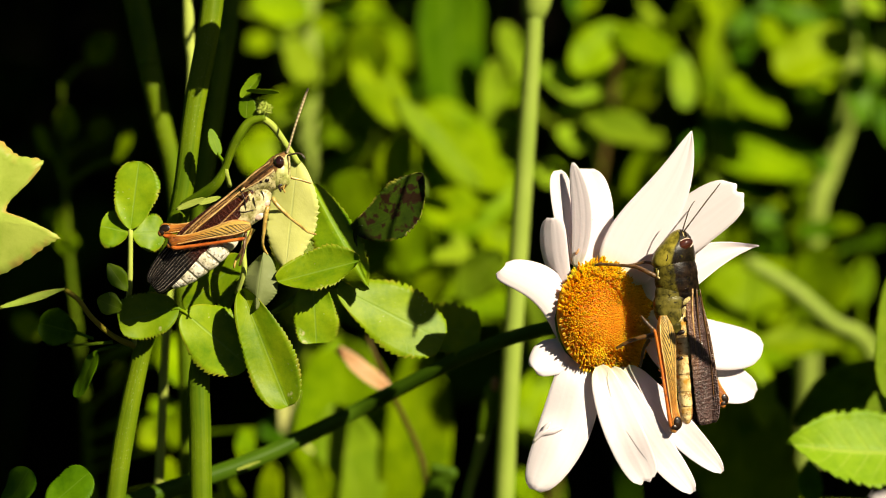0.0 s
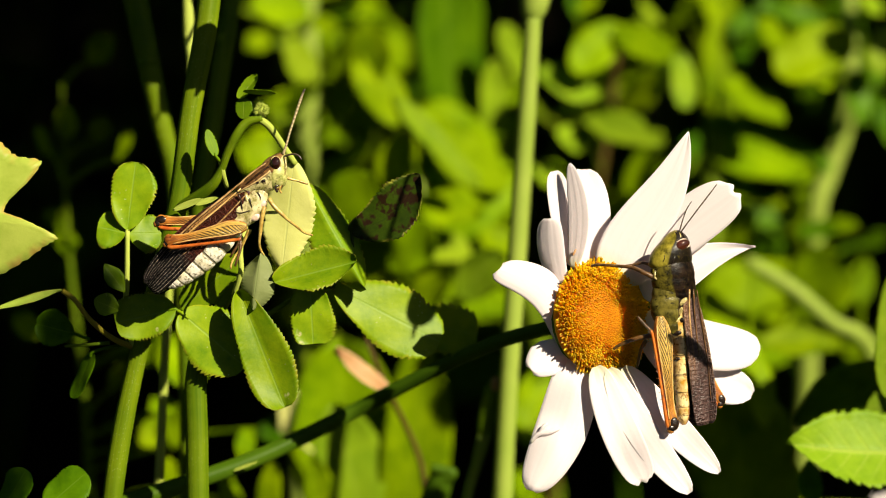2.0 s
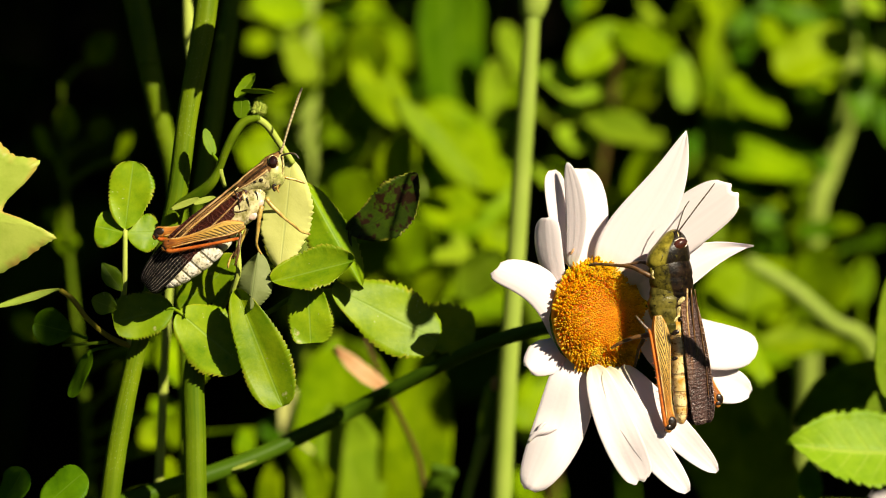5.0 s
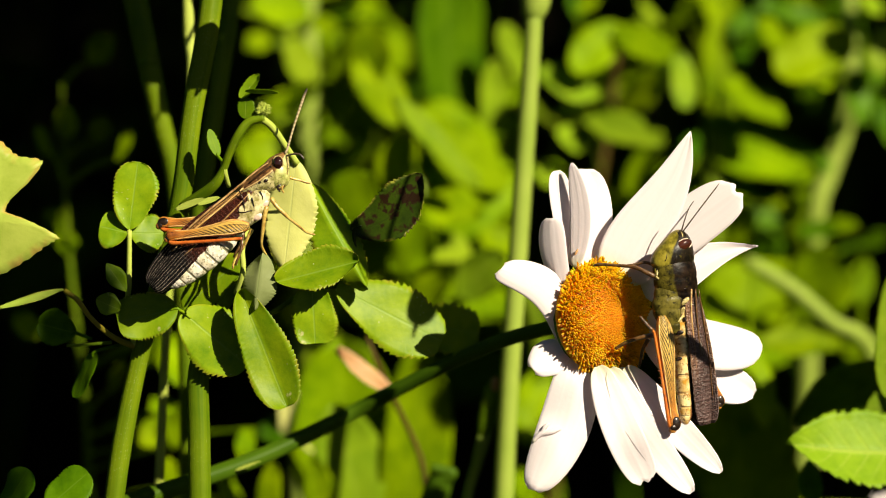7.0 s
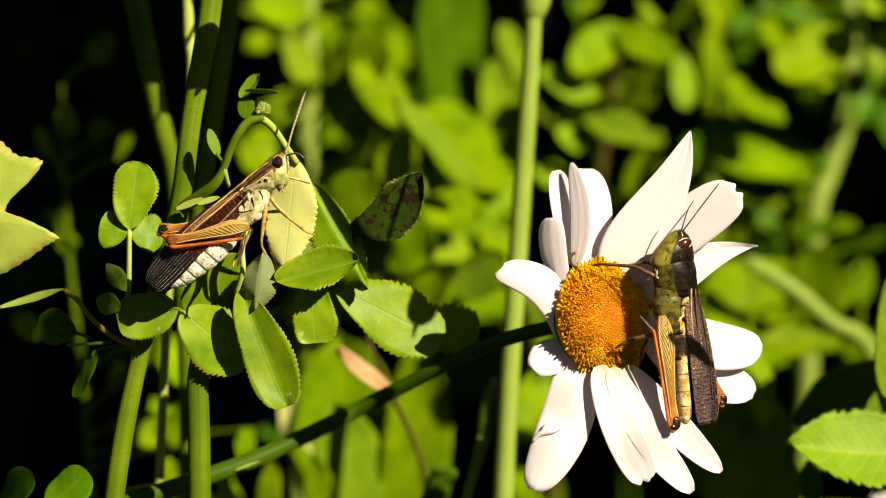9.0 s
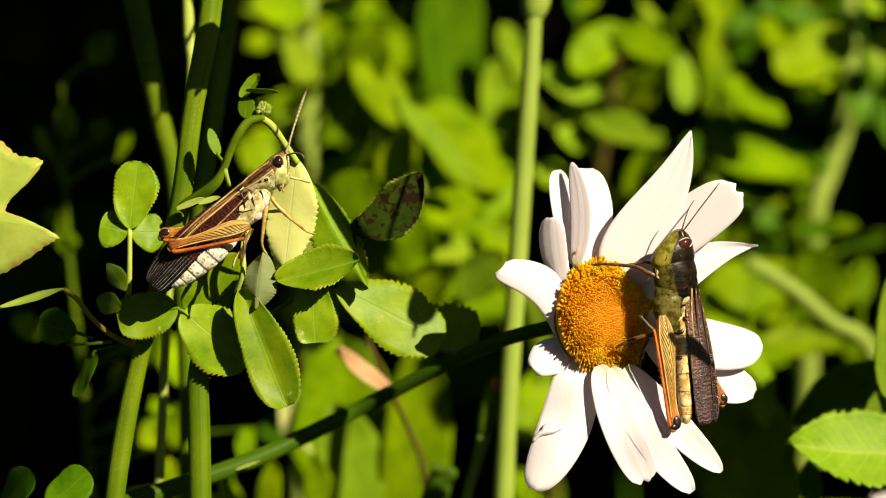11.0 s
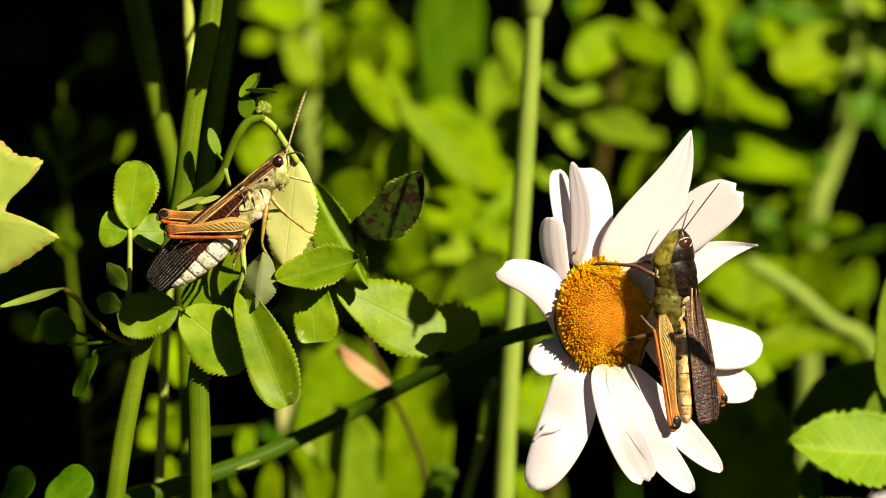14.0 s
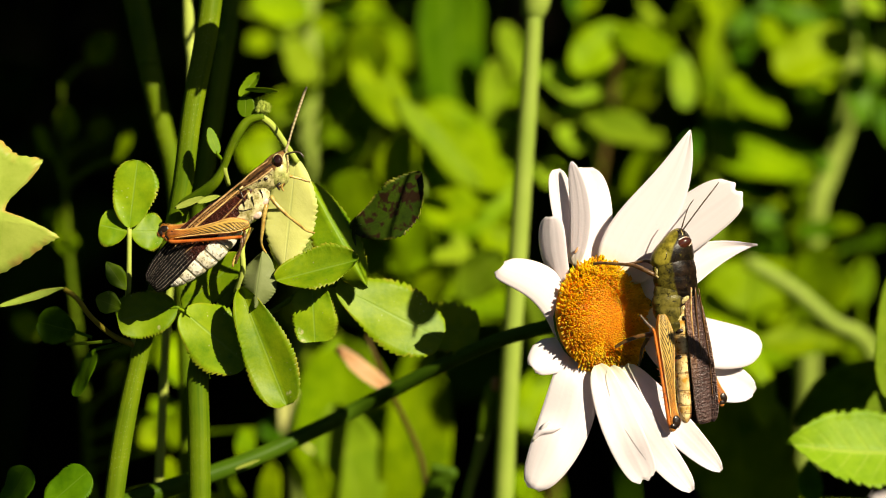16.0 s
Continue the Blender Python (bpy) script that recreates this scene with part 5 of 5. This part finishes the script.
dock = weed("dock_plant", "dark green weed with very broad leaves", [(800, -60, 96, 14), (830, 260, 98, 16), (870, 420, 100, 17), (950, 580, 102, 18), (980, 900, 106, 18)])
leaf(dock, (818, 310, 98), (790, -120, 90), 150, BROAD_SHADED, (0.45, 0.45, 0.77), shape=(0.3, 0.3))
spray(dock, [(862, 262, 872, 104, 62, 90), (930, 150, 884, 44, 58, 92), (905, 330, 885, 230, 46, 94)], BROAD_PALE, seed=7)
spray(dock, [(750, 190, 868, 310, 110, 86), (850, 330, 905, 300, 60, 92), (960, 660, 935, 790, 84, 70), (950, 900, 905, 840, 60, 84), (700, 480, 900, 560, 150, 108), (900, 420, 830, 260, 120, 112)], BROAD, seed=8)
leaf(dock, (905, 300, 76), (690, 400, 72), 190, BROAD, (0.5, 0.5, 0.72), shape=(0.4, 0.35), fold=0.04, angular=0.1, stem=(870, 420, 98))
leaf(dock, (740, 210, 72), (900, 330, 74), 120, BROAD, (0.5, 0.5, 0.72), shape=(0.4, 0.35), fold=0.04, angular=0.1, stem=(830, 260, 96))

clover = weed("clover_plant", "bright green clover with rounded leaves", [(545, -60, 96, 16), (545, 120, 96, 17), (542, 320, 96, 17), (535, 900, 98, 20)], STALK)
spray(clover, [(545, 18, 446, 14, 84, 82), (590, 140, 690, 78, 112, 76), (632, 100, 706, 222, 92, 74), (578, 190, 620, 136, 62, 78), (545, 320, 424, 258, 110, 84), (604, 310, 656, 262, 60, 82), (560, 340, 640, 310, 84, 80), (500, 190, 560, 150, 60, 92), (560, 30, 590, 60, 50, 90), (470, 60, 440, 90, 40, 100), (660, 240, 560, 170, 130, 104), (720, 120, 640, 20, 100, 112)], BROAD, seed=9)
spray(clover, [(560, 140, 500, 84, 84, 84), (575, 228, 612, 206, 34, 82)], BROAD_PALE, seed=10)
spray(clover, [(600, 24, 642, 14, 44, 110), (690, 30, 725, 14, 46, 110), (440, 60, 500, 80, 50, 112)], BROAD_SHADED, seed=11)

tall_clover = weed("clover_plant", "bright green clover with pointed leaves", [(740, 320, 70, 10), (745, 500, 72, 12), (745, 900, 76, 12)], STALK)
spray(tall_clover, [(686, 340, 714, 232, 84, 70), (745, 360, 850, 390, 100, 68), (700, 440, 800, 530, 80, 72), (760, 330, 690, 300, 60, 74), (660, 420, 580, 350, 90, 78), (640, 480, 700, 400, 80, 82), (860, 400, 900, 480, 80, 80), (820, 500, 890, 560, 80, 76), (690, 480, 764, 396, 84, 60), (596, 392, 652, 306, 92, 62), (716, 546, 806, 484, 72, 62)], BROAD, seed=12)
spray(tall_clover, [(696, 172, 846, 330, 52, 66), (740, 400, 830, 470, 90, 70), (600, 560, 560, 480, 80, 86), (790, 470, 880, 400, 84, 84), (700, 470, 770, 480, 70, 80), (810, 560, 780, 470, 70, 84), (816, 530, 884, 440, 84, 62)], BROAD_PALE, seed=13)

plantain = weed("plantain_plant", "plantain with long broad upright leaves", [(620, 860, 60, 12), (620, 900, 60, 14)])
spray(plantain, [(690, 1000, 742, 608, 128, 58), (640, 980, 600, 600, 200, 66), (478, 940, 484, 818, 44, 52), (584, 950, 552, 806, 60, 54), (660, 960, 690, 720, 130, 62)], BROAD, (0.2, 0.3, 0.95), seed=14)
spray(plantain, [(640, 940, 590, 716, 130, 56), (560, 700, 600, 590, 90, 74)], BROAD_PALE, (0.2, 0.4, 0.95), seed=15)

spray(plantain, [(505, 768, 512, 690, 50, 60)], PALE, (0.4, 0.5, 0.77), seed=25)

withered = weed("withered_plant", "thin brown stalk with a curled dry leaf", [(650, 595, 36, 4), (672, 650, 36, 4), (700, 710, 38, 5), (745, 810, 40, 5), (760, 900, 40, 6)], STEM_BROWN)
leaf(withered, (690, 702, 34), (592, 622, 34), 46, DRY, (0.4, 0.6, 0.6), shape=(0.35, 0.8), fold=0.7, bend=-0.06, label="curled light brown dry leaf")
cut = weed("cut_stem", "hollow cut green stem", [(762, 828, 34, 9), (790, 834, 34, 10), (800, 838, 34, 11), (780, 850, 35, 22), (765, 900, 36, 26)], STEM_DARK)

back_stem = weed("medick_stalk", "thick dim green stalk behind the medick", [(228, -60, 24, 22), (258, 90, 24, 20), (286, 220, 25, 18), (310, 330, 26, 16), (330, 600, 28, 16), (335, 900, 30, 16)])
# Its first rows run unseen above the view, added to hold shading leaves.
thin_stem = weed("medick_stalk", "slender green stalk behind the medick", [(1250, -560, 0, 7), (980, -520, 2, 9), (700, -420, 8, 11), (500, -240, 20, 13), (425, -60, 30, 15), (398, 80, 30, 16), (380, 200, 30, 15), (350, 420, 30, 15), (330, 900, 32, 16)])
white_stem = weed("grass_stalk", "thin pale grass stalk", [(330, -60, 16, 9), (334, 60, 16, 10), (336, 160, 16, 7), (300, 500, 18, 7), (280, 900, 20, 9)], STEM_PALE)

# dim small leaves in the gap on the far side of the medick
gap = weed("vetch_plant", "vetch with small soft green leaves in shade", [(110, 150, 60, 4), (120, 420, 62, 5), (150, 700, 64, 7), (160, 900, 66, 8)], STEM)
spray(gap, [(90, 270, 60, 230, 50, 60), (110, 240, 125, 190, 46, 62), (170, 250, 185, 205, 40, 62), (210, 280, 220, 232, 44, 60), (90, 370, 100, 405, 44, 64), (120, 410, 112, 450, 44, 64), (30, 560, 70, 600, 50, 60), (200, 690, 212, 640, 40, 62), (160, 110, 200, 60, 50, 64)], BROAD, seed=16)
spray(gap, [(300, 600, 340, 690, 96, 56), (262, 600, 300, 660, 80, 58), (300, 740, 250, 790, 54, 54), (310, 720, 262, 722, 40, 56), (310, 790, 300, 730, 40, 54), (310, 860, 280, 820, 50, 54), (420, 880, 384, 850, 50, 52), (440, 760, 430, 820, 36, 54)], BROAD, seed=17)

tall_weed = weed("willowherb_plant", "leafy green weed with hanging leaves", [(1500, -60, 98, 12), (1505, 120, 98, 15), (1492, 230, 98, 18), (1465, 310, 98, 18), (1440, 420, 98, 18), (1420, 900, 104, 20)], STALK)
spray(tall_weed, [(1560, 170, 1580, 262, 56, 86), (1508, 124, 1524, 226, 54, 86), (1400, 385, 1290, 392, 44, 96), (1300, 470, 1370, 430, 60, 98), (1330, 20, 1300, 70, 46, 104)], BROAD_SHADED, seed=18)
spray(tall_weed, [(1505, 62, 1372, 130, 100, 86), (1395, 104, 1480, 158, 84, 88), (1402, 96, 1340, 40, 64, 90), (1430, 400, 1520, 402, 44, 94)], BROAD, seed=24)
spray(tall_weed, [(1595, 50, 1545, 128, 64, 84), (1560, 20, 1520, 0, 40, 96)], BROAD_PALE, seed=19)
spray(tall_weed, [(1460, 44, 1360, 18, 56, 100), (1450, 20, 1500, 10, 50, 104), (1530, 430, 1580, 420, 40, 104)], BROAD_SHADED, seed=20)


# dark openings between the plants: u, v and half extents
OPEN = [(480, 110, 55, 60), (640, 22, 80, 40), (718, 90, 28, 45), (610, 252, 50, 50), (1080, 125, 28, 30), (1128, 125, 26, 26), (1190, 222, 45, 55), (1432, 235, 62, 75),
        (1050, 285, 60, 36), (1530, 470, 50, 70), (1400, 700, 80, 75), (845, 720, 65, 170), (975, 75, 45, 55), (1320, 260, 90, 40), (1060, 760, 130, 150), (1300, 800, 110, 110), (640, 430, 60, 30), (800, 420, 40, 30), (1540, 340, 60, 90), (1330, 60, 40, 60)]


def thicket(parent, us, vs, count, size, materials, seed):
    """Smaller leaves of a plant further back, which leave the dark openings free."""
    rnd = random.Random(seed)
    made = 0
    while made < count:
        u, v, d = rnd.uniform(*us), rnd.uniform(*vs), rnd.uniform(90, 124)
        if any(((u - a) / x) ** 2 + ((v - b) / y) ** 2 < 1.4 for a, b, x, y in OPEN):
            continue
        made += 1
        a, w = rnd.uniform(0, 6.28), size * rnd.uniform(0.6, 1.4)
        leaf(parent, (u, v, d), (u + w * math.cos(a), v - w * math.sin(a), d + rnd.uniform(-5, 5)), w * rnd.uniform(0.55, 0.9), rnd.choice(materials),
             (rnd.uniform(0.0, 0.8), rnd.uniform(0.2, 0.9), 0.75), shape=(0.45, rnd.uniform(0.35, 0.6)), fold=rnd.uniform(0, 0.3), n=12, half=3,
             stem=(u + rnd.uniform(-30, 30), v + rnd.uniform(50, 110), d + 3), stem_r=3)


MIXED = (BROAD, BROAD, BROAD_PALE, BROAD_SHADED)
thicket(clover, (440, 720), (-10, 560), 40, 62, (BROAD, BROAD, BROAD_PALE), 51)
thicket(dock, (720, 930), (150, 600), 22, 66, MIXED, 52)
thicket(bindweed, (940, 1240), (-10, 340), 26, 50, MIXED, 53)
thicket(grass, (1230, 1420), (120, 480), 16, 58, (BROAD, BROAD_SHADED, BROAD_SHADED), 54)
thicket(tall_weed, (1320, 1580), (-10, 420), 14, 54, (BROAD_SHADED, BROAD_SHADED, BROAD), 55)
thicket(sorrel, (1240, 1520), (380, 640), 14, 66, (BROAD, BROAD_SHADED), 56)
thicket(plantain, (540, 760), (580, 890), 7, 66, (BROAD, BROAD_SHADED), 57)


def shade_leaves(parent, us, vs, ds, count, size, material, seed):
    """Unseen leaves added to a plant, above or beside the view, to shade what lies behind."""
    rnd = random.Random(seed)
    for i in range(count):
        u, v, d = rnd.uniform(*us), rnd.uniform(*vs), rnd.uniform(*ds)
        a = rnd.uniform(0, 6.28)
        w = size * rnd.uniform(0.7, 1.3)
        leaf(parent, (u, v, d), (u + w * math.cos(a), v + w * math.sin(a), d + rnd.uniform(-2, 2)), w * 0.8, material,
             (rnd.uniform(0, 0.8), rnd.uniform(0.2, 0.9), 0.8), shape=(0.5, 0.4), n=10, half=2, stem=(u - 60, v + 90, d + 1))


def shading_leaf(parent, over, s, length, width, turn, material=GREEN, foot=None, tail=None):
    """An unseen leaf added to a plant, beside or above the view, s mm towards the sun from a spot whose sunlight it
    takes.
    Its stalk comes from foot, or runs off by tail (grid steps right and down) and then to the ground."""
    centre = at(*over) + TO_SUN * (s * MM)
    along = way(math.cos(radians(turn)), math.sin(radians(turn)), 0)
    along = (along - TO_SUN * along.dot(TO_SUN)).normalized()
    m = blade(bag(), centre - along * (length * U / 2), centre + along * (length * U / 2), width * U, TO_SUN, shape=(0.45, 0.45), n=24, half=4, teeth=12, tooth=0.1, seed=int(length + s))
    base = centre - along * (length * U / 2)
    rows = [(base, 3.0 * U), (centre, 2.0 * U)]
    if tail:
        away = base + (RIGHT * tail[0] - UP * tail[1]) * U
        rows = [(Vector((away.x + 0.004, away.y, -0.006)), 9 * U), (Vector((away.x + 0.002, away.y, away.z * 0.5)), 7 * U), (away, 4.5 * U), (away.lerp(base, 0.6) + UP * 6 * U, 3.5 * U)] + rows
    else:
        rows = [(at(*foot), 4 * U), (at(*foot).lerp(base, 0.5) + UP * 20 * U, 4 * U)] + rows
    return part("leaf", tube(m, rows, 4, 7), material, parent)


shade_leaves(thin_stem, (540, 1360), (-980, -230), (-3, 5), 54, 140, GREEN, 21)
shade_leaves(nettle, (1880, 2230), (-120, 260), (-3, 3), 10, 150, NETTLE, 22)
shade_leaves(nettle, (1790, 1930), (-430, -60), (-3, 3), 7, 110, NETTLE, 23)
for p, u, v, d, r in ((back_stem, 262, 110, 24, 23), (thin_stem, 396, 92, 30, 18), (white_stem, 334, 70, 16, 11)):
    part("node", lump(bag(), at(u, v, d), RIGHT * r * U, AHEAD * r * U, UP * r * 0.5 * U), STEM, p, "swollen stalk joint")
# Added leaves out of view, each placed to shade the spot given.
for spot in ((1310, 800, 52), (1380, 860, 54), (1270, 870, 54)):
    shading_leaf(nettle, spot, 46, 200, 130, 70, NETTLE, (1960, -60, 2))
shading_leaf(nettle, (1480, 700, 33), 26, 120, 84, 30, NETTLE, (1690, 360, 15))
shading_leaf(thin_stem, (766, 520, 7), 52, 90, 60, 60, foot=(1250, -560, 0))
shading_leaf(thin_stem, (622, 386, 3), 46, 190, 36, 124, foot=(980, -520, 2))
shading_leaf(nettle, (1355, 252, 98), 64, 230, 100, 160, NETTLE, (1960, -60, 2))
# Unseen grass, added only for the soft shade of its leaves.
front = plant("shade_grass", "tall thin meadow grass added out of view to cast shade", "grass", (1700, 1200, -60))
for spot, long, wide, turn in (((1000, 700, -1.5), 70, 22, 150), ((1120, 812, -1.5), 80, 22, 120), ((1206, 800, 0), 60, 18, 130), ((936, 800, -2), 70, 18, 100), ((110, 592, 4), 150, 120, 90), ((0, 860, 3), 150, 110, 60)):
    shading_leaf(front, spot, 400, long, wide, turn, tail=(160, 700))
# One more added leaf, for the shadow band across the resting grasshopper's wing.
shading_leaf(front, (1222, 617, -1.6), 36, 110, 27, 176, tail=(420, 60))
shading_leaf(thin_stem, (356, 108, 4), 26, 100, 110, 80, foot=(500, -240, 20))
shading_leaf(thin_stem, (262, 70, 24), 40, 170, 90, 100, foot=(700, -420, 8))
shading_leaf(thin_stem, (385, 190, 30), 44, 140, 60, 90, foot=(700, -420, 8))
shading_leaf(thin_stem, (368, 300, 30), 54, 190, 70, 95, foot=(700, -420, 8))
shading_leaf(thin_stem, (410, 28, 30), 38, 100, 60, 85, foot=(700, -420, 8))
flower = bag()
rnd_flower = random.Random(12)
for i in range(34):
    u = 1566 + rnd_flower.uniform(-18, 18)
    base = at(u, 898 + rnd_flower.uniform(-8, 12), 42 + rnd_flower.uniform(-1, 1))
    tube(flower, [(base, 1.6 * U), (base + way(rnd_flower.uniform(-0.5, 0.5), 1, rnd_flower.uniform(-0.4, 0.6)) * 24 * U, 3.4 * U)], 1, 5)
flower_plant = weed("white_clover_plant", "low clover with a small whitish flower head", [(1566, 894, 42, 5), (1570, 930, 43, 6), (1575, 980, 44, 6)])
part("flower_head", flower, PETAL, flower_plant, "small pinkish-white flower head")


# ---- what moves ----
# The breeze: seconds, grid steps to the right, grid steps up.
BREEZE = [(0, 0, 0), (0.5, -0.5, -0.7), (1, -3.8, 0), (1.5, -4.8, -1.6), (2, -6.3, -1.4), (2.5, -6.4, -1.6), (3, -8.7, -0.8), (3.5, -11, -1.0), (4, -13.2, 0.3), (4.2, -13.8, 0.4),
          (4.8, -12, 0.3), (5.6, -7, 0), (6.3, -4.2, 0), (6.5, -3.6, 0.2), (7, -2.2, -0.6), (7.5, -3.5, -0.4), (8, -3.4, -0.6), (8.5, -2.6, 0), (9, -2.4, 0),
          (10.2, -2, 0.5), (11.5, -1.5, 0.8), (12, -1.8, 1.2), (12.5, -2.2, 1.0), (13, -1.2, 1.1), (14, -1.4, 1.3), (15, -1.8, 1.8), (16, -2.6, 2.4)]
# The song: seconds, how far the near and the far hind leg swing down, in grid steps at the knee.
SONG = [(0, 0, 0), (0.1, -3, -4), (0.3, -3, -4), (0.4, 5, 1), (0.5, 6, 10), (0.6, 14, 16), (0.7, 0, -1), (0.8, -4, -8), (1.1, -4, -8), (1.2, 5, 2), (1.3, 8, 8), (1.4, 15, 12), (1.5, -1, -5),
        (1.6, -10, -16), (1.8, -3, -16), (2.0, -3, -16), (2.2, 12, -2), (2.4, -3, 6), (2.6, -6, -10), (2.8, 9, 0), (3.0, 12, 13), (3.1, -4, -10), (3.2, -13, -12), (3.3, -10, -26)]
SONG_ON = [(3.5, 18, 26), (3.7, -14, -14), (3.9, 10, -17), (4.0, 10, 11), (4.2, -3, -2), (4.5, 10, 8), (4.8, -8, -12), (5.1, 12, 12), (5.4, -6, -10), (5.7, 12, 12), (6.0, -6, -8), (6.3, 12, 11), (6.5, -12, -12),
           (7.0, -11, -12), (7.2, 2, 1), (7.4, -2, 0), (7.5, -2, -4), (7.7, -4, -15), (7.9, 12, 18), (8.0, 2, 10), (8.2, -6, -15), (8.5, 10, 10), (8.7, -2, 1)]
SONG_END = [(9.2, -2, 0), (9.6, 10, 10), (9.9, -6, -10), (10.3, 10, 10), (10.7, -6, -10), (11.0, 8, 8), (11.3, -8, -16), (11.5, -13, -20), (11.7, 4, 8), (12, -16, -22), (12.2, -3, -5), (12.5, -16, -16),
            (12.8, -16, -22), (13, -15, -18), (13.3, 14, 8), (13.5, -8, -10), (14, -21, -24), (14.3, 9, 6), (14.5, -13, -17), (15, 12, 11), (15.5, -11, -14), (16, -10, -4)]


def sway(ob, share):
    home = HOME[ob.name]
    walk(ob, [(t, Matrix.Translation(home + (RIGHT * x + UP * z) * U * share)) for t, x, z in BREEZE])


def swing(leg, rows, arm):
    joint = Vector(leg.location)
    walk(leg, [(t, Matrix.Translation(joint) @ Matrix.Rotation(x / arm, 4, -AHEAD)) for t, x in rows])


def trembling(rows, beats):
    """The rows with a quick beat put in about the given times, as the leg trembles there."""
    beat = [(t - 1 / 30, y - k) for t, y, k in beats] + [(t, y) for t, y, k in beats] + [(t + 1 / 30, y + k) for t, y, k in beats]
    taken = {round(t * 30) for t, y in beat}
    return sorted([r for r in rows if round(r[0] * 30) not in taken] + beat)


def motions():
    for ob, share in ((medick, 0.9), (singer, 1.0), (daisy, 0.87), (sitter, 0.87), (weed_bitten, 0.55), (tall_stalk, 0.45), (withered, 0.6)):
        sway(ob, share)
    song = SONG + SONG_ON + SONG_END
    swing(singer_near, trembling([(t, a) for t, a, b in song], [(0.5, 6, 8), (0.6, 14, 8), (1.4, 15, 8), (3.0, 12, 11), (3.5, 18, 9), (4.0, 10, 12), (8.5, 10, 12), (15.0, 12, 11)]), 150)
    swing(singer_far, trembling([(t, b) for t, a, b in song], [(0.5, 10, 11), (0.6, 16, 10), (1.4, 12, 9), (3.0, 13, 10), (3.5, 26, 8), (4.0, 11, 12), (8.0, 10, 12), (8.5, 10, 12), (11.5, -20, 9), (15.0, 11, 11), (15.967, -4, 8)]), 150)
    swing(sitter_far, [(0, 0), (6.5, 0), (6.9, -2), (7.0, -5), (7.1, 2), (7.4, -2), (7.5, -3), (7.7, 0), (16, 0)], 140)


motions()
